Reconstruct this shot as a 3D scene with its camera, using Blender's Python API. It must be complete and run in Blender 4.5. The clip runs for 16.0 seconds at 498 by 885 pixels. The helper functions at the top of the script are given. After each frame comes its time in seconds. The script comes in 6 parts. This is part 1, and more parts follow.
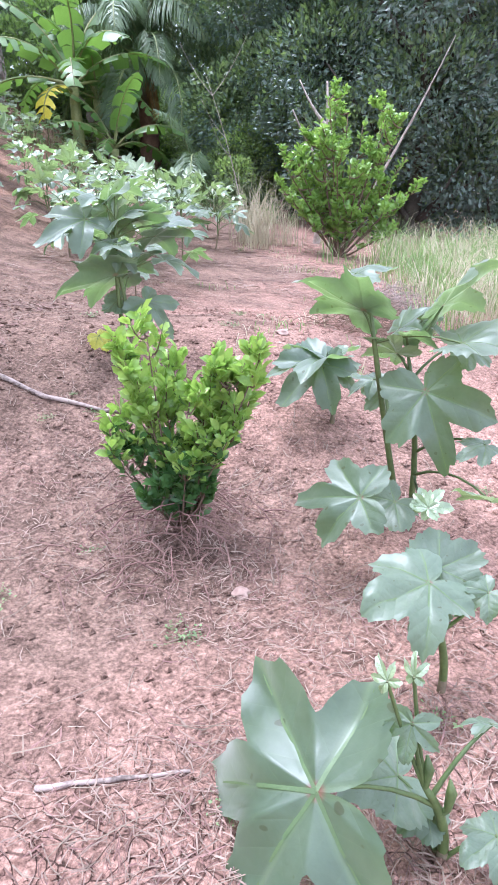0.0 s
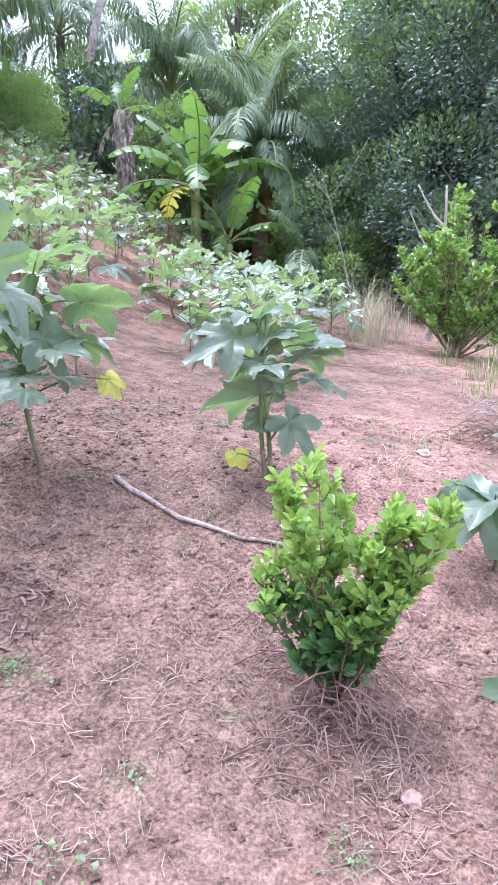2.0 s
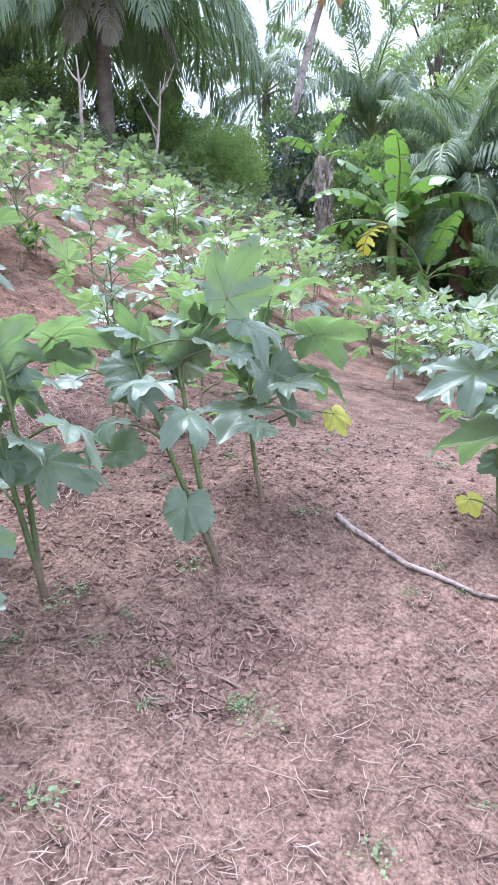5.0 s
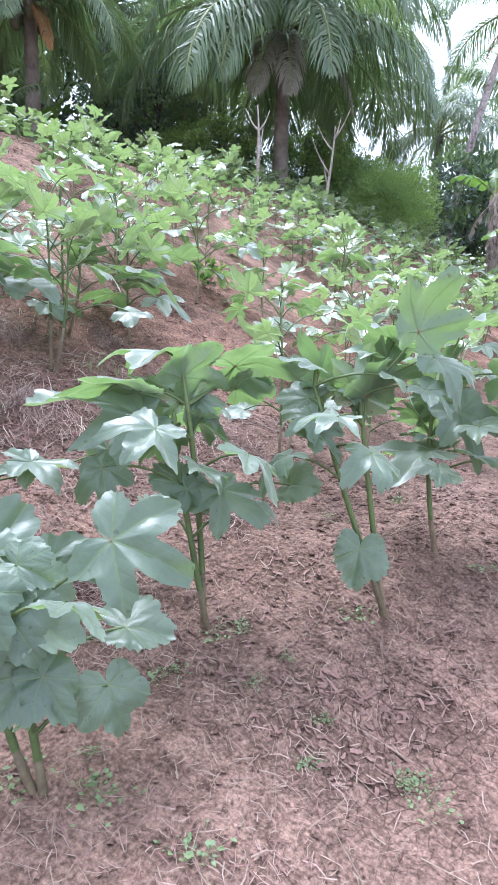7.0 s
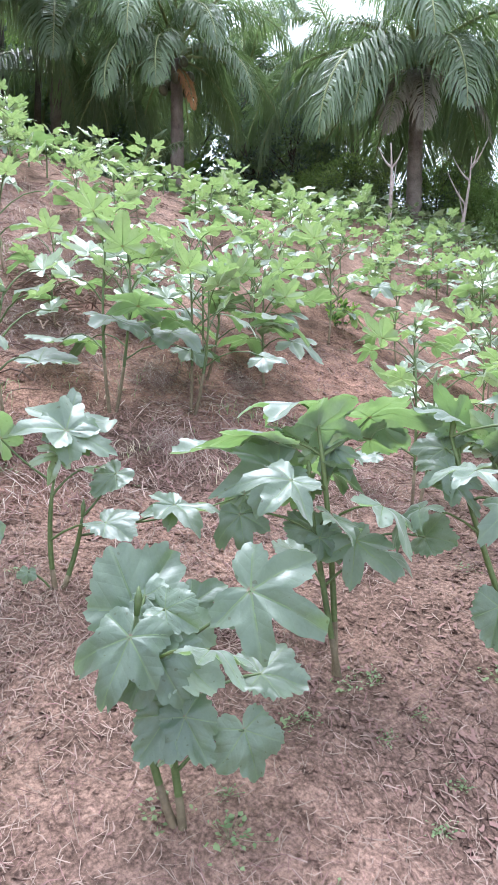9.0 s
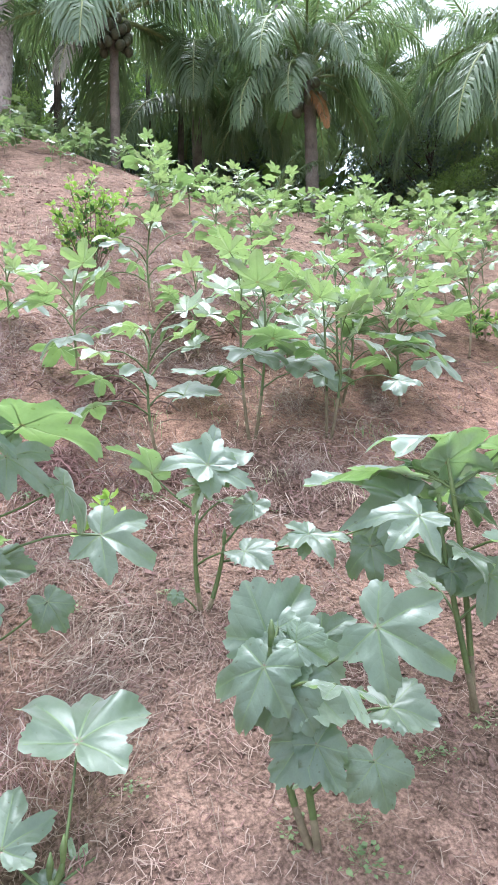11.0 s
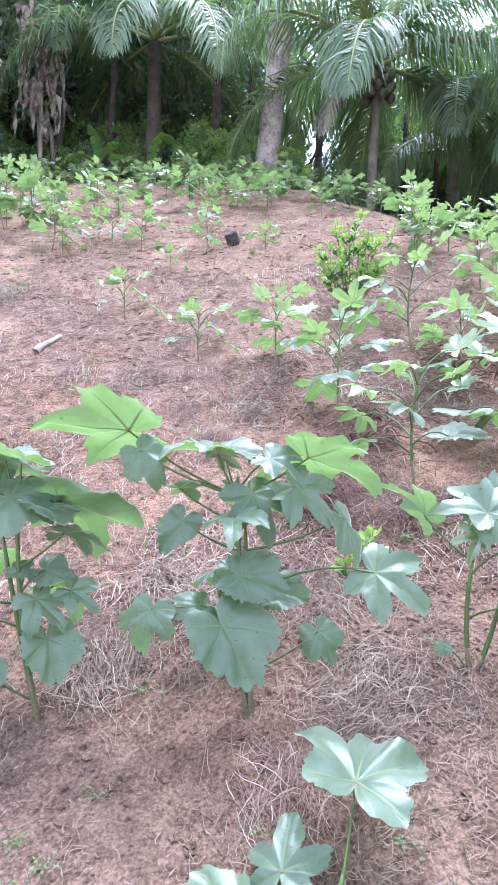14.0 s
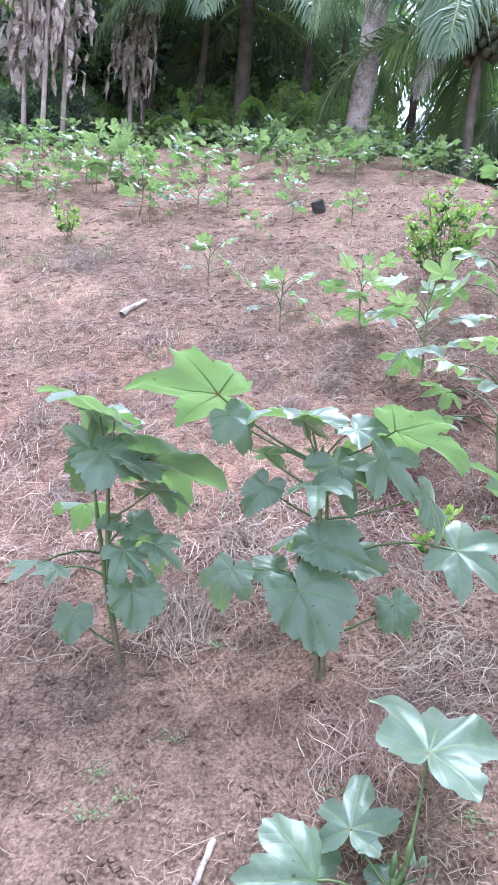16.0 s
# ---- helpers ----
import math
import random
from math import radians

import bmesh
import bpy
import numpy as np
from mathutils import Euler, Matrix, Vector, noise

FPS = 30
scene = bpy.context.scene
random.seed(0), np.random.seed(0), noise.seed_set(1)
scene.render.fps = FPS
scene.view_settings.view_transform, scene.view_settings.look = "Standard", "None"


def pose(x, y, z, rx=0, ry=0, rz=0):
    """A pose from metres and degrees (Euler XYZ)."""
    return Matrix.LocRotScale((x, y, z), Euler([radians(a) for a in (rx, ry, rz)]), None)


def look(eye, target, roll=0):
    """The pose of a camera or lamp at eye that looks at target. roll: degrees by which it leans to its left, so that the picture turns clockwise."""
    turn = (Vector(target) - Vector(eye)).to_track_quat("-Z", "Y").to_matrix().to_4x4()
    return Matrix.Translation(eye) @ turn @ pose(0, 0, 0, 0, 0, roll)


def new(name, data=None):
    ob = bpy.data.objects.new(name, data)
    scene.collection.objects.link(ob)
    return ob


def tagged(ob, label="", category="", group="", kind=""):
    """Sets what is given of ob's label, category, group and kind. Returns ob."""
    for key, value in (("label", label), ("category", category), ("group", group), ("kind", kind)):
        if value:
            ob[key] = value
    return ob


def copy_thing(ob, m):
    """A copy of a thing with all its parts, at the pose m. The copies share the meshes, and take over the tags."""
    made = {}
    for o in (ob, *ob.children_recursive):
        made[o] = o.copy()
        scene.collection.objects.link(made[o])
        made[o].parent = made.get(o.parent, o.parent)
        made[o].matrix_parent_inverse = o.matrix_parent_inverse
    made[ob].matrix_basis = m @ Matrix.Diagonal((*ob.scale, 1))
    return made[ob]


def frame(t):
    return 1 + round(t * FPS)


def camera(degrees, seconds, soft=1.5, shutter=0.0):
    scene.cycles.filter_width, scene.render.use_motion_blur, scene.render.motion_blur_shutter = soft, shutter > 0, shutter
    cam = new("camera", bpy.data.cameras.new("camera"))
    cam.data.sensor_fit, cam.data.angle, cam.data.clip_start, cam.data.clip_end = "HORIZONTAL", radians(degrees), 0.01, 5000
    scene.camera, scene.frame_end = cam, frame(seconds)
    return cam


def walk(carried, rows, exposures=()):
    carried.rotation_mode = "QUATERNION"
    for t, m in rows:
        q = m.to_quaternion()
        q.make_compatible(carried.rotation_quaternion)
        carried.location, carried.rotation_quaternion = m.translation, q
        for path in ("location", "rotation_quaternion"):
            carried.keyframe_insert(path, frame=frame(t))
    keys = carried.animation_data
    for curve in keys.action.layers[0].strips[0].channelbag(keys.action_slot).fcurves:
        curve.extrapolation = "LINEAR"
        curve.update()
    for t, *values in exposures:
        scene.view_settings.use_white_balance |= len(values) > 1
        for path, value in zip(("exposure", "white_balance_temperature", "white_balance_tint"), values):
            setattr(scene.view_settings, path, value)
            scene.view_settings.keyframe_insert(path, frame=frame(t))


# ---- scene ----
# Lens and walk: seconds, eye, then yaw to the left, pitch and lean in degrees.
cam = camera(43.44, 16.0, soft=1.6)
PATH = [
    (0.0, 0.092, -0.040, -0.026, 3.82, -22.85, -0.83),
    (0.5, 0.047, 0.011, 0.005, 4.74, -18.72, -1.27),
    (1.0, -0.068, 0.080, 0.035, 2.52, -17.03, 2.09),
    (1.5, -0.130, 0.128, 0.065, 7.47, -15.30, 2.48),
    (2.0, -0.160, 0.168, 0.092, 11.84, -15.65, 0.23),
    (2.5, -0.187, 0.157, 0.103, 15.13, -15.37, -0.14),
    (3.0, -0.200, 0.146, 0.107, 16.38, -13.89, 0.20),
    (3.5, -0.230, 0.133, 0.115, 19.37, -14.09, 0.24),
    (3.7, -0.241, 0.132, 0.117, 20.38, -15.94, -0.11),
    (5.8, -0.437, 0.243, 0.047, 31.60, -10.54, -0.31),
    (6.0, -0.449, 0.246, 0.049, 31.50, -11.85, 0.30),
    (6.5, -0.474, 0.229, 0.054, 37.81, -8.81, -0.04),
    (7.0, -0.498, 0.223, 0.052, 41.74, -8.82, 1.00),
    (7.5, -0.512, 0.213, 0.058, 45.40, -7.56, 1.44),
    (8.0, -0.522, 0.205, 0.068, 49.45, -5.14, -0.16),
    (8.2, -0.531, 0.198, 0.068, 50.42, -5.02, -0.08),
    (10.3, -0.363, 0.166, 0.198, 61.38, -5.75, -1.72),
    (10.5, -0.372, 0.164, 0.196, 63.22, -5.00, -2.17),
    (11.0, -0.382, 0.170, 0.191, 66.68, -4.76, -2.38),
    (11.5, -0.380, 0.122, 0.204, 70.47, -4.45, -1.36),
    (12.0, -0.389, 0.103, 0.199, 72.89, -4.66, -0.84),
    (12.5, -0.392, 0.071, 0.199, 76.02, -4.36, 0.21),
    (13.0, -0.408, 0.056, 0.194, 78.99, -4.20, 0.44),
    (13.5, -0.416, 0.028, 0.198, 83.41, -2.00, -0.00),
    (14.0, -0.421, 0.003, 0.201, 87.24, -1.18, 0.74),
    (14.5, -0.402, -0.010, 0.207, 91.14, -0.99, 2.04),
    (15.0, -0.421, -0.019, 0.201, 91.87, -0.50, 1.92),
    (15.5, -0.410, -0.028, 0.205, 92.30, -0.90, 2.05),
    (16.0, -0.403, -0.051, 0.187, 93.47, -4.04, 3.63),
]


def eye_row(t, x, y, z, yaw, pitch, lean):
    a, b = radians(yaw), radians(pitch)
    way = Vector((-math.sin(a) * math.cos(b), math.cos(a) * math.cos(b), math.sin(b)))
    return t, look((x, y, z), Vector((x, y, z)) + way * 5, lean)


walk(cam, [eye_row(*row) for row in PATH], [(0.0, 1.62, 5350, 16), (2.0, 1.7, 5250, 19), (4.0, 1.62, 5250, 16), (8.0, 1.57, 5400, 14), (10.5, 1.66, 5600, 10), (12.5, 1.68, 5400, 9), (14.2, 1.86, 5150, 11), (16.0, 1.7, 5100, 11)])

# Bright overcast sky with a very soft high sun.
world = bpy.data.worlds.new("sky")
scene.world = world
world.use_nodes = True
wn, wl = world.node_tree.nodes, world.node_tree.links
sky = wn.new("ShaderNodeTexSky")
sky.sky_type, sky.sun_disc = "NISHITA", False
sky.sun_elevation, sky.sun_rotation = radians(71), radians(301.6)
sky.dust_density, sky.air_density = 4.0, 1.0
cloud = wn.new("ShaderNodeMix")
cloud.data_type = "RGBA"
cloud.inputs[0].default_value = 0.75
cloud.inputs[7].default_value = (10.3, 10.5, 10.8, 1)
wl.new(sky.outputs[0], cloud.inputs[6])
wl.new(cloud.outputs[2], wn["Background"].inputs[0])
wn["Background"].inputs[1].default_value = 0.1
sun = new("sun", bpy.data.lights.new("sun", "SUN"))
sun.data.energy, sun.data.angle, sun.data.color = 2.1, radians(30), (1, 0.965, 0.92)
sun.matrix_world = look((0, 0, 30), (8.6, -5.3, 0))


# ---- materials ----
def material(name, dark, light, scale=8.0, rough=0.7, bump=0.3, fine=60.0, vary=0.0, through_light=0.0, glow=None, spec=0.5, detail=5.0, coat=0.0, ior=1.5, patchy=0.0, sheen=0.0, grit=0.45, hard=(0.4, 0.8)):
    """Two colours mixed by broad and fine noise, with relief; vary: change from piece to piece; through_light: share of light let through."""
    m = bpy.data.materials.new(name)
    m.use_nodes = True
    n, l = m.node_tree.nodes, m.node_tree.links
    b = n["Principled BSDF"]
    out = n["Material Output"]
    co = n.new("ShaderNodeTexCoord")
    broad, small = n.new("ShaderNodeTexNoise"), n.new("ShaderNodeTexNoise")
    broad.inputs["Scale"].default_value, broad.inputs["Detail"].default_value = scale, detail
    small.inputs["Scale"].default_value, small.inputs["Detail"].default_value = fine, 4
    for t in (broad, small):
        l.new(co.outputs["Object"], t.inputs["Vector"])
    add = n.new("ShaderNodeMath")
    add.operation = "MULTIPLY_ADD"
    add.inputs[1].default_value, add.inputs[2].default_value = grit, 0.225 - grit / 2
    l.new(small.outputs[0], add.inputs[0])
    sum_ = n.new("ShaderNodeMath")
    sum_.operation = "MULTIPLY_ADD"
    sum_.inputs[1].default_value = 0.75
    l.new(broad.outputs[0], sum_.inputs[0])
    l.new(add.outputs[0], sum_.inputs[2])
    ramp = n.new("ShaderNodeValToRGB")
    ramp.color_ramp.elements[0].position, ramp.color_ramp.elements[1].position = hard
    ramp.color_ramp.elements[0].color, ramp.color_ramp.elements[1].color = (*dark, 1), (*light, 1)
    l.new(sum_.outputs[0], ramp.inputs[0])
    colour = ramp.outputs[0]
    if vary:
        info, geo = n.new("ShaderNodeObjectInfo"), n.new("ShaderNodeNewGeometry")
        both = n.new("ShaderNodeMath")
        both.operation = "ADD"
        l.new(info.outputs["Random"], both.inputs[0])
        l.new(geo.outputs["Random Per Island"], both.inputs[1])
        span = n.new("ShaderNodeMapRange")
        span.inputs[2].default_value = 2.0
        span.inputs[3].default_value, span.inputs[4].default_value = 1 - vary, 1 + vary
        l.new(both.outputs[0], span.inputs[0])
        hsv = n.new("ShaderNodeHueSaturation")
        l.new(span.outputs[0], hsv.inputs["Value"])
        hue = n.new("ShaderNodeMapRange")
        hue.inputs[2].default_value = 2.0
        hue.inputs[3].default_value, hue.inputs[4].default_value = 0.5 + vary * 0.05, 0.5 - vary * 0.07
        l.new(both.outputs[0], hue.inputs[0])
        l.new(hue.outputs[0], hsv.inputs["Hue"])
        l.new(colour, hsv.inputs["Color"])
        colour = hsv.outputs[0]
    l.new(colour, b.inputs["Base Color"])
    b.inputs["Roughness"].default_value = rough
    b.inputs["Specular IOR Level"].default_value = spec
    b.inputs["Coat Weight"].default_value, b.inputs["Coat Roughness"].default_value = coat, 0.36
    b.inputs["IOR"].default_value, b.inputs["Coat IOR"].default_value = ior, max(1.5, ior - 0.2)
    b.inputs["Sheen Weight"].default_value, b.inputs["Sheen Roughness"].default_value = sheen, 0.4
    if patchy:
        worn = n.new("ShaderNodeMapRange")
        worn.inputs[1].default_value, worn.inputs[2].default_value = 0.35, 0.75
        worn.inputs[3].default_value, worn.inputs[4].default_value = rough - patchy, rough + patchy
        l.new(sum_.outputs[0], worn.inputs[0])
        l.new(worn.outputs[0], b.inputs["Roughness"])
    if bump:
        bp = n.new("ShaderNodeBump")
        bp.inputs["Strength"].default_value, bp.inputs["Distance"].default_value = bump, 0.01
        l.new(sum_.outputs[0], bp.inputs["Height"])
        l.new(bp.outputs[0], b.inputs["Normal"])
    if through_light:
        tr = n.new("ShaderNodeBsdfTranslucent")
        bright = n.new("ShaderNodeMix")
        bright.data_type, bright.blend_type = "RGBA", "MIX"
        bright.inputs[0].default_value = 0.6
        bright.inputs[7].default_value = (*(glow or light), 1)
        l.new(colour, bright.inputs[6])
        l.new(bright.outputs[2], tr.inputs["Color"])
        mix = n.new("ShaderNodeMixShader")
        mix.inputs[0].default_value = through_light
        l.new(b.outputs[0], mix.inputs[1])
        l.new(tr.outputs[0], mix.inputs[2])
        l.new(mix.outputs[0], out.inputs["Surface"])
    return m


def leaf_material(name, dark, light, glow, through_light, gloss=0.42):
    """Okra blade: puckered between chevron side veins, with chewed spots and a red mark where the stalk joins; laid out by the leaf's own map."""
    m = bpy.data.materials.new(name)
    m.use_nodes = True
    n, l = m.node_tree.nodes, m.node_tree.links
    b = n["Principled BSDF"]

    def num(op, a, c=None, d=None):
        q = n.new("ShaderNodeMath")
        q.operation = op
        for k, value in enumerate((a, c, d)):
            if value is None:
                continue
            if isinstance(value, (int, float)):
                q.inputs[k].default_value = value
            else:
                l.new(value, q.inputs[k])
        return q.outputs[0]

    def span(value, lo, hi, a, c):
        q = n.new("ShaderNodeMapRange")
        q.inputs[1].default_value, q.inputs[2].default_value, q.inputs[3].default_value, q.inputs[4].default_value = lo, hi, a, c
        l.new(value, q.inputs[0])
        return q.outputs[0]

    def blend(amount, a, c):
        q = n.new("ShaderNodeMix")
        q.data_type = "RGBA"
        for k, value in ((0, amount), (6, a), (7, c)):
            if isinstance(value, (tuple, float)):
                q.inputs[k].default_value = (*value, 1) if isinstance(value, tuple) else value
            else:
                l.new(value, q.inputs[k])
        return q.outputs[2]

    uv, info, geo = n.new("ShaderNodeUVMap"), n.new("ShaderNodeObjectInfo"), n.new("ShaderNodeNewGeometry")
    uv.uv_map = "leaf"
    luck = num("FRACT", num("ADD", num("MULTIPLY", info.outputs["Random"], 7.31), num("MULTIPLY", geo.outputs["Random Per Island"], 3.7)))
    xyz = n.new("ShaderNodeSeparateXYZ")
    l.new(uv.outputs[0], xyz.inputs[0])
    x, y = xyz.outputs[0], xyz.outputs[1]
    far = num("SQRT", num("ADD", num("MULTIPLY", x, x), num("MULTIPLY", y, y)))
    turn = num("DIVIDE", num("ARCTAN2", x, y), 0.97)
    off = num("MULTIPLY", num("ABSOLUTE", num("SUBTRACT", num("FRACT", num("ADD", turn, 0.5)), 0.5)), 0.97)
    along, across = num("MULTIPLY", far, num("COSINE", off)), num("MULTIPLY", far, num("SINE", off))
    rib = num("ABSOLUTE", num("SINE", num("MULTIPLY", num("SUBTRACT", along, num("MULTIPLY", across, 0.9)), 19.0)))
    side_vein = span(rib, 0.0, 0.22, 1.0, 0.0)
    mid_vein = span(across, 0.006, 0.028, 1.0, 0.0)
    shift = n.new("ShaderNodeCombineXYZ")
    l.new(num("MULTIPLY", luck, 23.0), shift.inputs[0])
    l.new(num("MULTIPLY", luck, 11.0), shift.inputs[1])
    place = n.new("ShaderNodeVectorMath")
    l.new(uv.outputs[0], place.inputs[0])
    l.new(shift.outputs[0], place.inputs[1])

    def cloud(scale, detail):
        q = n.new("ShaderNodeTexNoise")
        q.inputs["Scale"].default_value, q.inputs["Detail"].default_value = scale, detail
        l.new(place.outputs[0], q.inputs["Vector"])
        return q.outputs[0]

    broad, fine, chew = cloud(2.6, 3), cloud(22, 3), cloud(8.5, 1)
    tone = num("ADD", num("MULTIPLY", broad, 0.7), num("MULTIPLY", fine, 0.3))
    colour = blend(span(tone, 0.35, 0.66, 0.0, 1.0), dark, light)
    hsv = n.new("ShaderNodeHueSaturation")
    l.new(span(luck, 0, 1, 0.8, 1.25), hsv.inputs["Value"])
    l.new(span(luck, 0, 1, 0.512, 0.482), hsv.inputs["Hue"])
    l.new(colour, hsv.inputs["Color"])
    colour = hsv.outputs[0]
    colour = blend(num("MULTIPLY", num("MAXIMUM", num("MULTIPLY", side_vein, 0.25), mid_vein), 0.3), colour, (0.2, 0.28, 0.13))
    colour = blend(span(chew, 0.715, 0.735, 0.0, 1.0), colour, (0.045, 0.05, 0.028))
    colour = blend(span(far, 0.03, 0.06, 0.75, 0.0), colour, (0.24, 0.05, 0.055))
    l.new(colour, b.inputs["Base Color"])
    l.new(span(tone, 0.35, 0.65, gloss, gloss + 0.2), b.inputs["Roughness"])
    b.inputs["IOR"].default_value, b.inputs["Specular IOR Level"].default_value = 1.55 if gloss > 0.35 else 1.75, 0.62
    b.inputs["Coat IOR"].default_value = 1.5 if gloss > 0.35 else 1.7
    b.inputs["Coat Weight"].default_value, b.inputs["Coat Roughness"].default_value = 0.9, gloss - 0.06
    b.inputs["Sheen Weight"].default_value, b.inputs["Sheen Roughness"].default_value = 0.8, 0.4
    bp = n.new("ShaderNodeBump")
    bp.inputs["Strength"].default_value, bp.inputs["Distance"].default_value = 0.4, 0.004
    height = num("ADD", num("MULTIPLY", num("POWER", rib, 0.6), 0.55), num("ADD", num("MULTIPLY", broad, 1.6), num("MULTIPLY", fine, 0.7)))
    l.new(num("SUBTRACT", height, num("MULTIPLY", mid_vein, 0.6)), bp.inputs["Height"])
    l.new(bp.outputs[0], b.inputs["Normal"])
    tr, mix = n.new("ShaderNodeBsdfTranslucent"), n.new("ShaderNodeMixShader")
    l.new(blend(0.66, colour, glow), tr.inputs["Color"])
    mix.inputs[0].default_value = through_light
    l.new(b.outputs[0], mix.inputs[1])
    l.new(tr.outputs[0], mix.inputs[2])
    l.new(mix.outputs[0], n["Material Output"].inputs["Surface"])
    return m


def soil_material():
    m = material("red_soil", (0.12, 0.08, 0.064), (0.345, 0.24, 0.197), 13, 0.95, 0.6, 75, spec=0.15, grit=1.0, hard=(0.33, 0.78))
    n, l = m.node_tree.nodes, m.node_tree.links
    b = n["Principled BSDF"]
    co = n.new("ShaderNodeTexCoord")
    crack = n.new("ShaderNodeTexVoronoi")
    crack.feature = "DISTANCE_TO_EDGE"
    crack.inputs["Scale"].default_value = 23
    warp = n.new("ShaderNodeTexNoise")
    warp.inputs["Scale"].default_value = 5
    mixv = n.new("ShaderNodeMix")
    mixv.data_type = "VECTOR"
    mixv.inputs[0].default_value = 0.2
    l.new(co.outputs["Object"], warp.inputs["Vector"])
    l.new(co.outputs["Object"], mixv.inputs[4])
    l.new(warp.outputs["Color"], mixv.inputs[5])
    l.new(mixv.outputs[1], crack.inputs["Vector"])
    edge = n.new("ShaderNodeMapRange")
    edge.inputs[1].default_value, edge.inputs[2].default_value = 0.0, 0.03
    l.new(crack.outputs["Distance"], edge.inputs[0])
    clod = n.new("ShaderNodeTexNoise")
    clod.inputs["Scale"].default_value, clod.inputs["Detail"].default_value = 38, 10
    l.new(co.outputs["Object"], clod.inputs["Vector"])
    patch = n.new("ShaderNodeTexNoise")
    patch.inputs["Scale"].default_value = 0.9
    l.new(co.outputs["Object"], patch.inputs["Vector"])
    cracked = n.new("ShaderNodeMapRange")
    cracked.inputs[1].default_value, cracked.inputs[2].default_value = 0.48, 0.64
    l.new(patch.outputs[0], cracked.inputs[0])
    inv = n.new("ShaderNodeMath")
    inv.operation = "SUBTRACT"
    inv.inputs[0].default_value = 1
    l.new(edge.outputs[0], inv.inputs[1])
    amount = n.new("ShaderNodeMath")
    amount.operation = "MULTIPLY"
    l.new(inv.outputs[0], amount.inputs[0])
    l.new(cracked.outputs[0], amount.inputs[1])
    h = n.new("ShaderNodeMath")
    h.operation = "MULTIPLY_ADD"
    h.inputs[1].default_value = -0.24
    l.new(amount.outputs[0], h.inputs[0])
    l.new(clod.outputs[0], h.inputs[2])
    # Pinkish on the path, pale and dry higher up, with ragged changes between; the dark band where the slope begins is
    # damp soil plus painted-in shade of plants and bank.
    parts = n.new("ShaderNodeSeparateXYZ")
    l.new(co.outputs["Object"], parts.inputs[0])
    rag = n.new("ShaderNodeMath")
    rag.operation = "MULTIPLY_ADD"
    rag.inputs[1].default_value = 5.0
    l.new(patch.outputs[0], rag.inputs[0])
    l.new(parts.outputs[0], rag.inputs[2])
    tone = n.new("ShaderNodeMapRange")
    tone.inputs[1].default_value, tone.inputs[2].default_value = -4.0, 3.0
    l.new(rag.outputs[0], tone.inputs[0])
    brown = n.new("ShaderNodeMix")
    brown.data_type, brown.blend_type = "RGBA", "MULTIPLY"
    brown.inputs[0].default_value = 1.0
    tint = n.new("ShaderNodeValToRGB")
    ends = tint.color_ramp.elements
    ends[0].color, ends[1].color = (1.02, 0.93, 0.85, 1), (1.24, 1.05, 1.02, 1)
    for at, tone_of in ((0.2, (0.94, 0.85, 0.78)), (0.36, (0.98, 0.82, 0.73)), (0.58, (0.64, 0.59, 0.55)), (0.8, (0.76, 0.7, 0.67))):
        ends.new(at).color = (*tone_of, 1)
    l.new(tone.outputs[0], tint.inputs[0])
    old = b.inputs["Base Color"].links[0].from_socket
    l.new(old, brown.inputs[6])
    l.new(tint.outputs[0], brown.inputs[7])
    l.new(brown.outputs[2], b.inputs["Base Color"])
    gap = n.new("ShaderNodeMix")
    gap.data_type = "RGBA"
    gap.inputs[7].default_value = (0.05, 0.032, 0.026, 1)
    soft = n.new("ShaderNodeMath")
    soft.operation = "MULTIPLY"
    soft.inputs[1].default_value = 0.6
    l.new(amount.outputs[0], soft.inputs[0])
    l.new(soft.outputs[0], gap.inputs[0])
    l.new(brown.outputs[2], gap.inputs[6])
    # Damp and humus-dark blotches a hand or two wide.
    damp = n.new("ShaderNodeTexNoise")
    damp.inputs["Scale"].default_value, damp.inputs["Detail"].default_value, damp.inputs["Roughness"].default_value = 3.1, 9, 0.72
    l.new(co.outputs["Object"], damp.inputs["Vector"])
    wet = n.new("ShaderNodeMapRange")
    wet.inputs[1].default_value, wet.inputs[2].default_value, wet.inputs[3].default_value, wet.inputs[4].default_value = 0.42, 0.66, 1.12, 0.66
    l.new(damp.outputs[0], wet.inputs[0])
    stain = n.new("ShaderNodeMix")
    stain.data_type, stain.blend_type = "RGBA", "MULTIPLY"
    stain.inputs[0].default_value = 1.0
    l.new(gap.outputs[2], stain.inputs[6])
    l.new(wet.outputs[0], stain.inputs[7])
    grain = n.new("ShaderNodeTexNoise")
    grain.inputs["Scale"].default_value, grain.inputs["Detail"].default_value, grain.inputs["Roughness"].default_value = 130, 6, 0.75
    l.new(co.outputs["Object"], grain.inputs["Vector"])
    speck = n.new("ShaderNodeMapRange")
    speck.inputs[1].default_value, speck.inputs[2].default_value, speck.inputs[3].default_value, speck.inputs[4].default_value = 0.34, 0.68, 0.56, 1.5
    l.new(grain.outputs[0], speck.inputs[0])
    crumb = n.new("ShaderNodeTexVoronoi")
    crumb.inputs["Scale"].default_value = 62
    l.new(co.outputs["Object"], crumb.inputs["Vector"])
    relief = n.new("ShaderNodeMath")
    relief.operation = "MULTIPLY_ADD"
    relief.inputs[1].default_value = -0.3
    l.new(crumb.outputs["Distance"], relief.inputs[0])
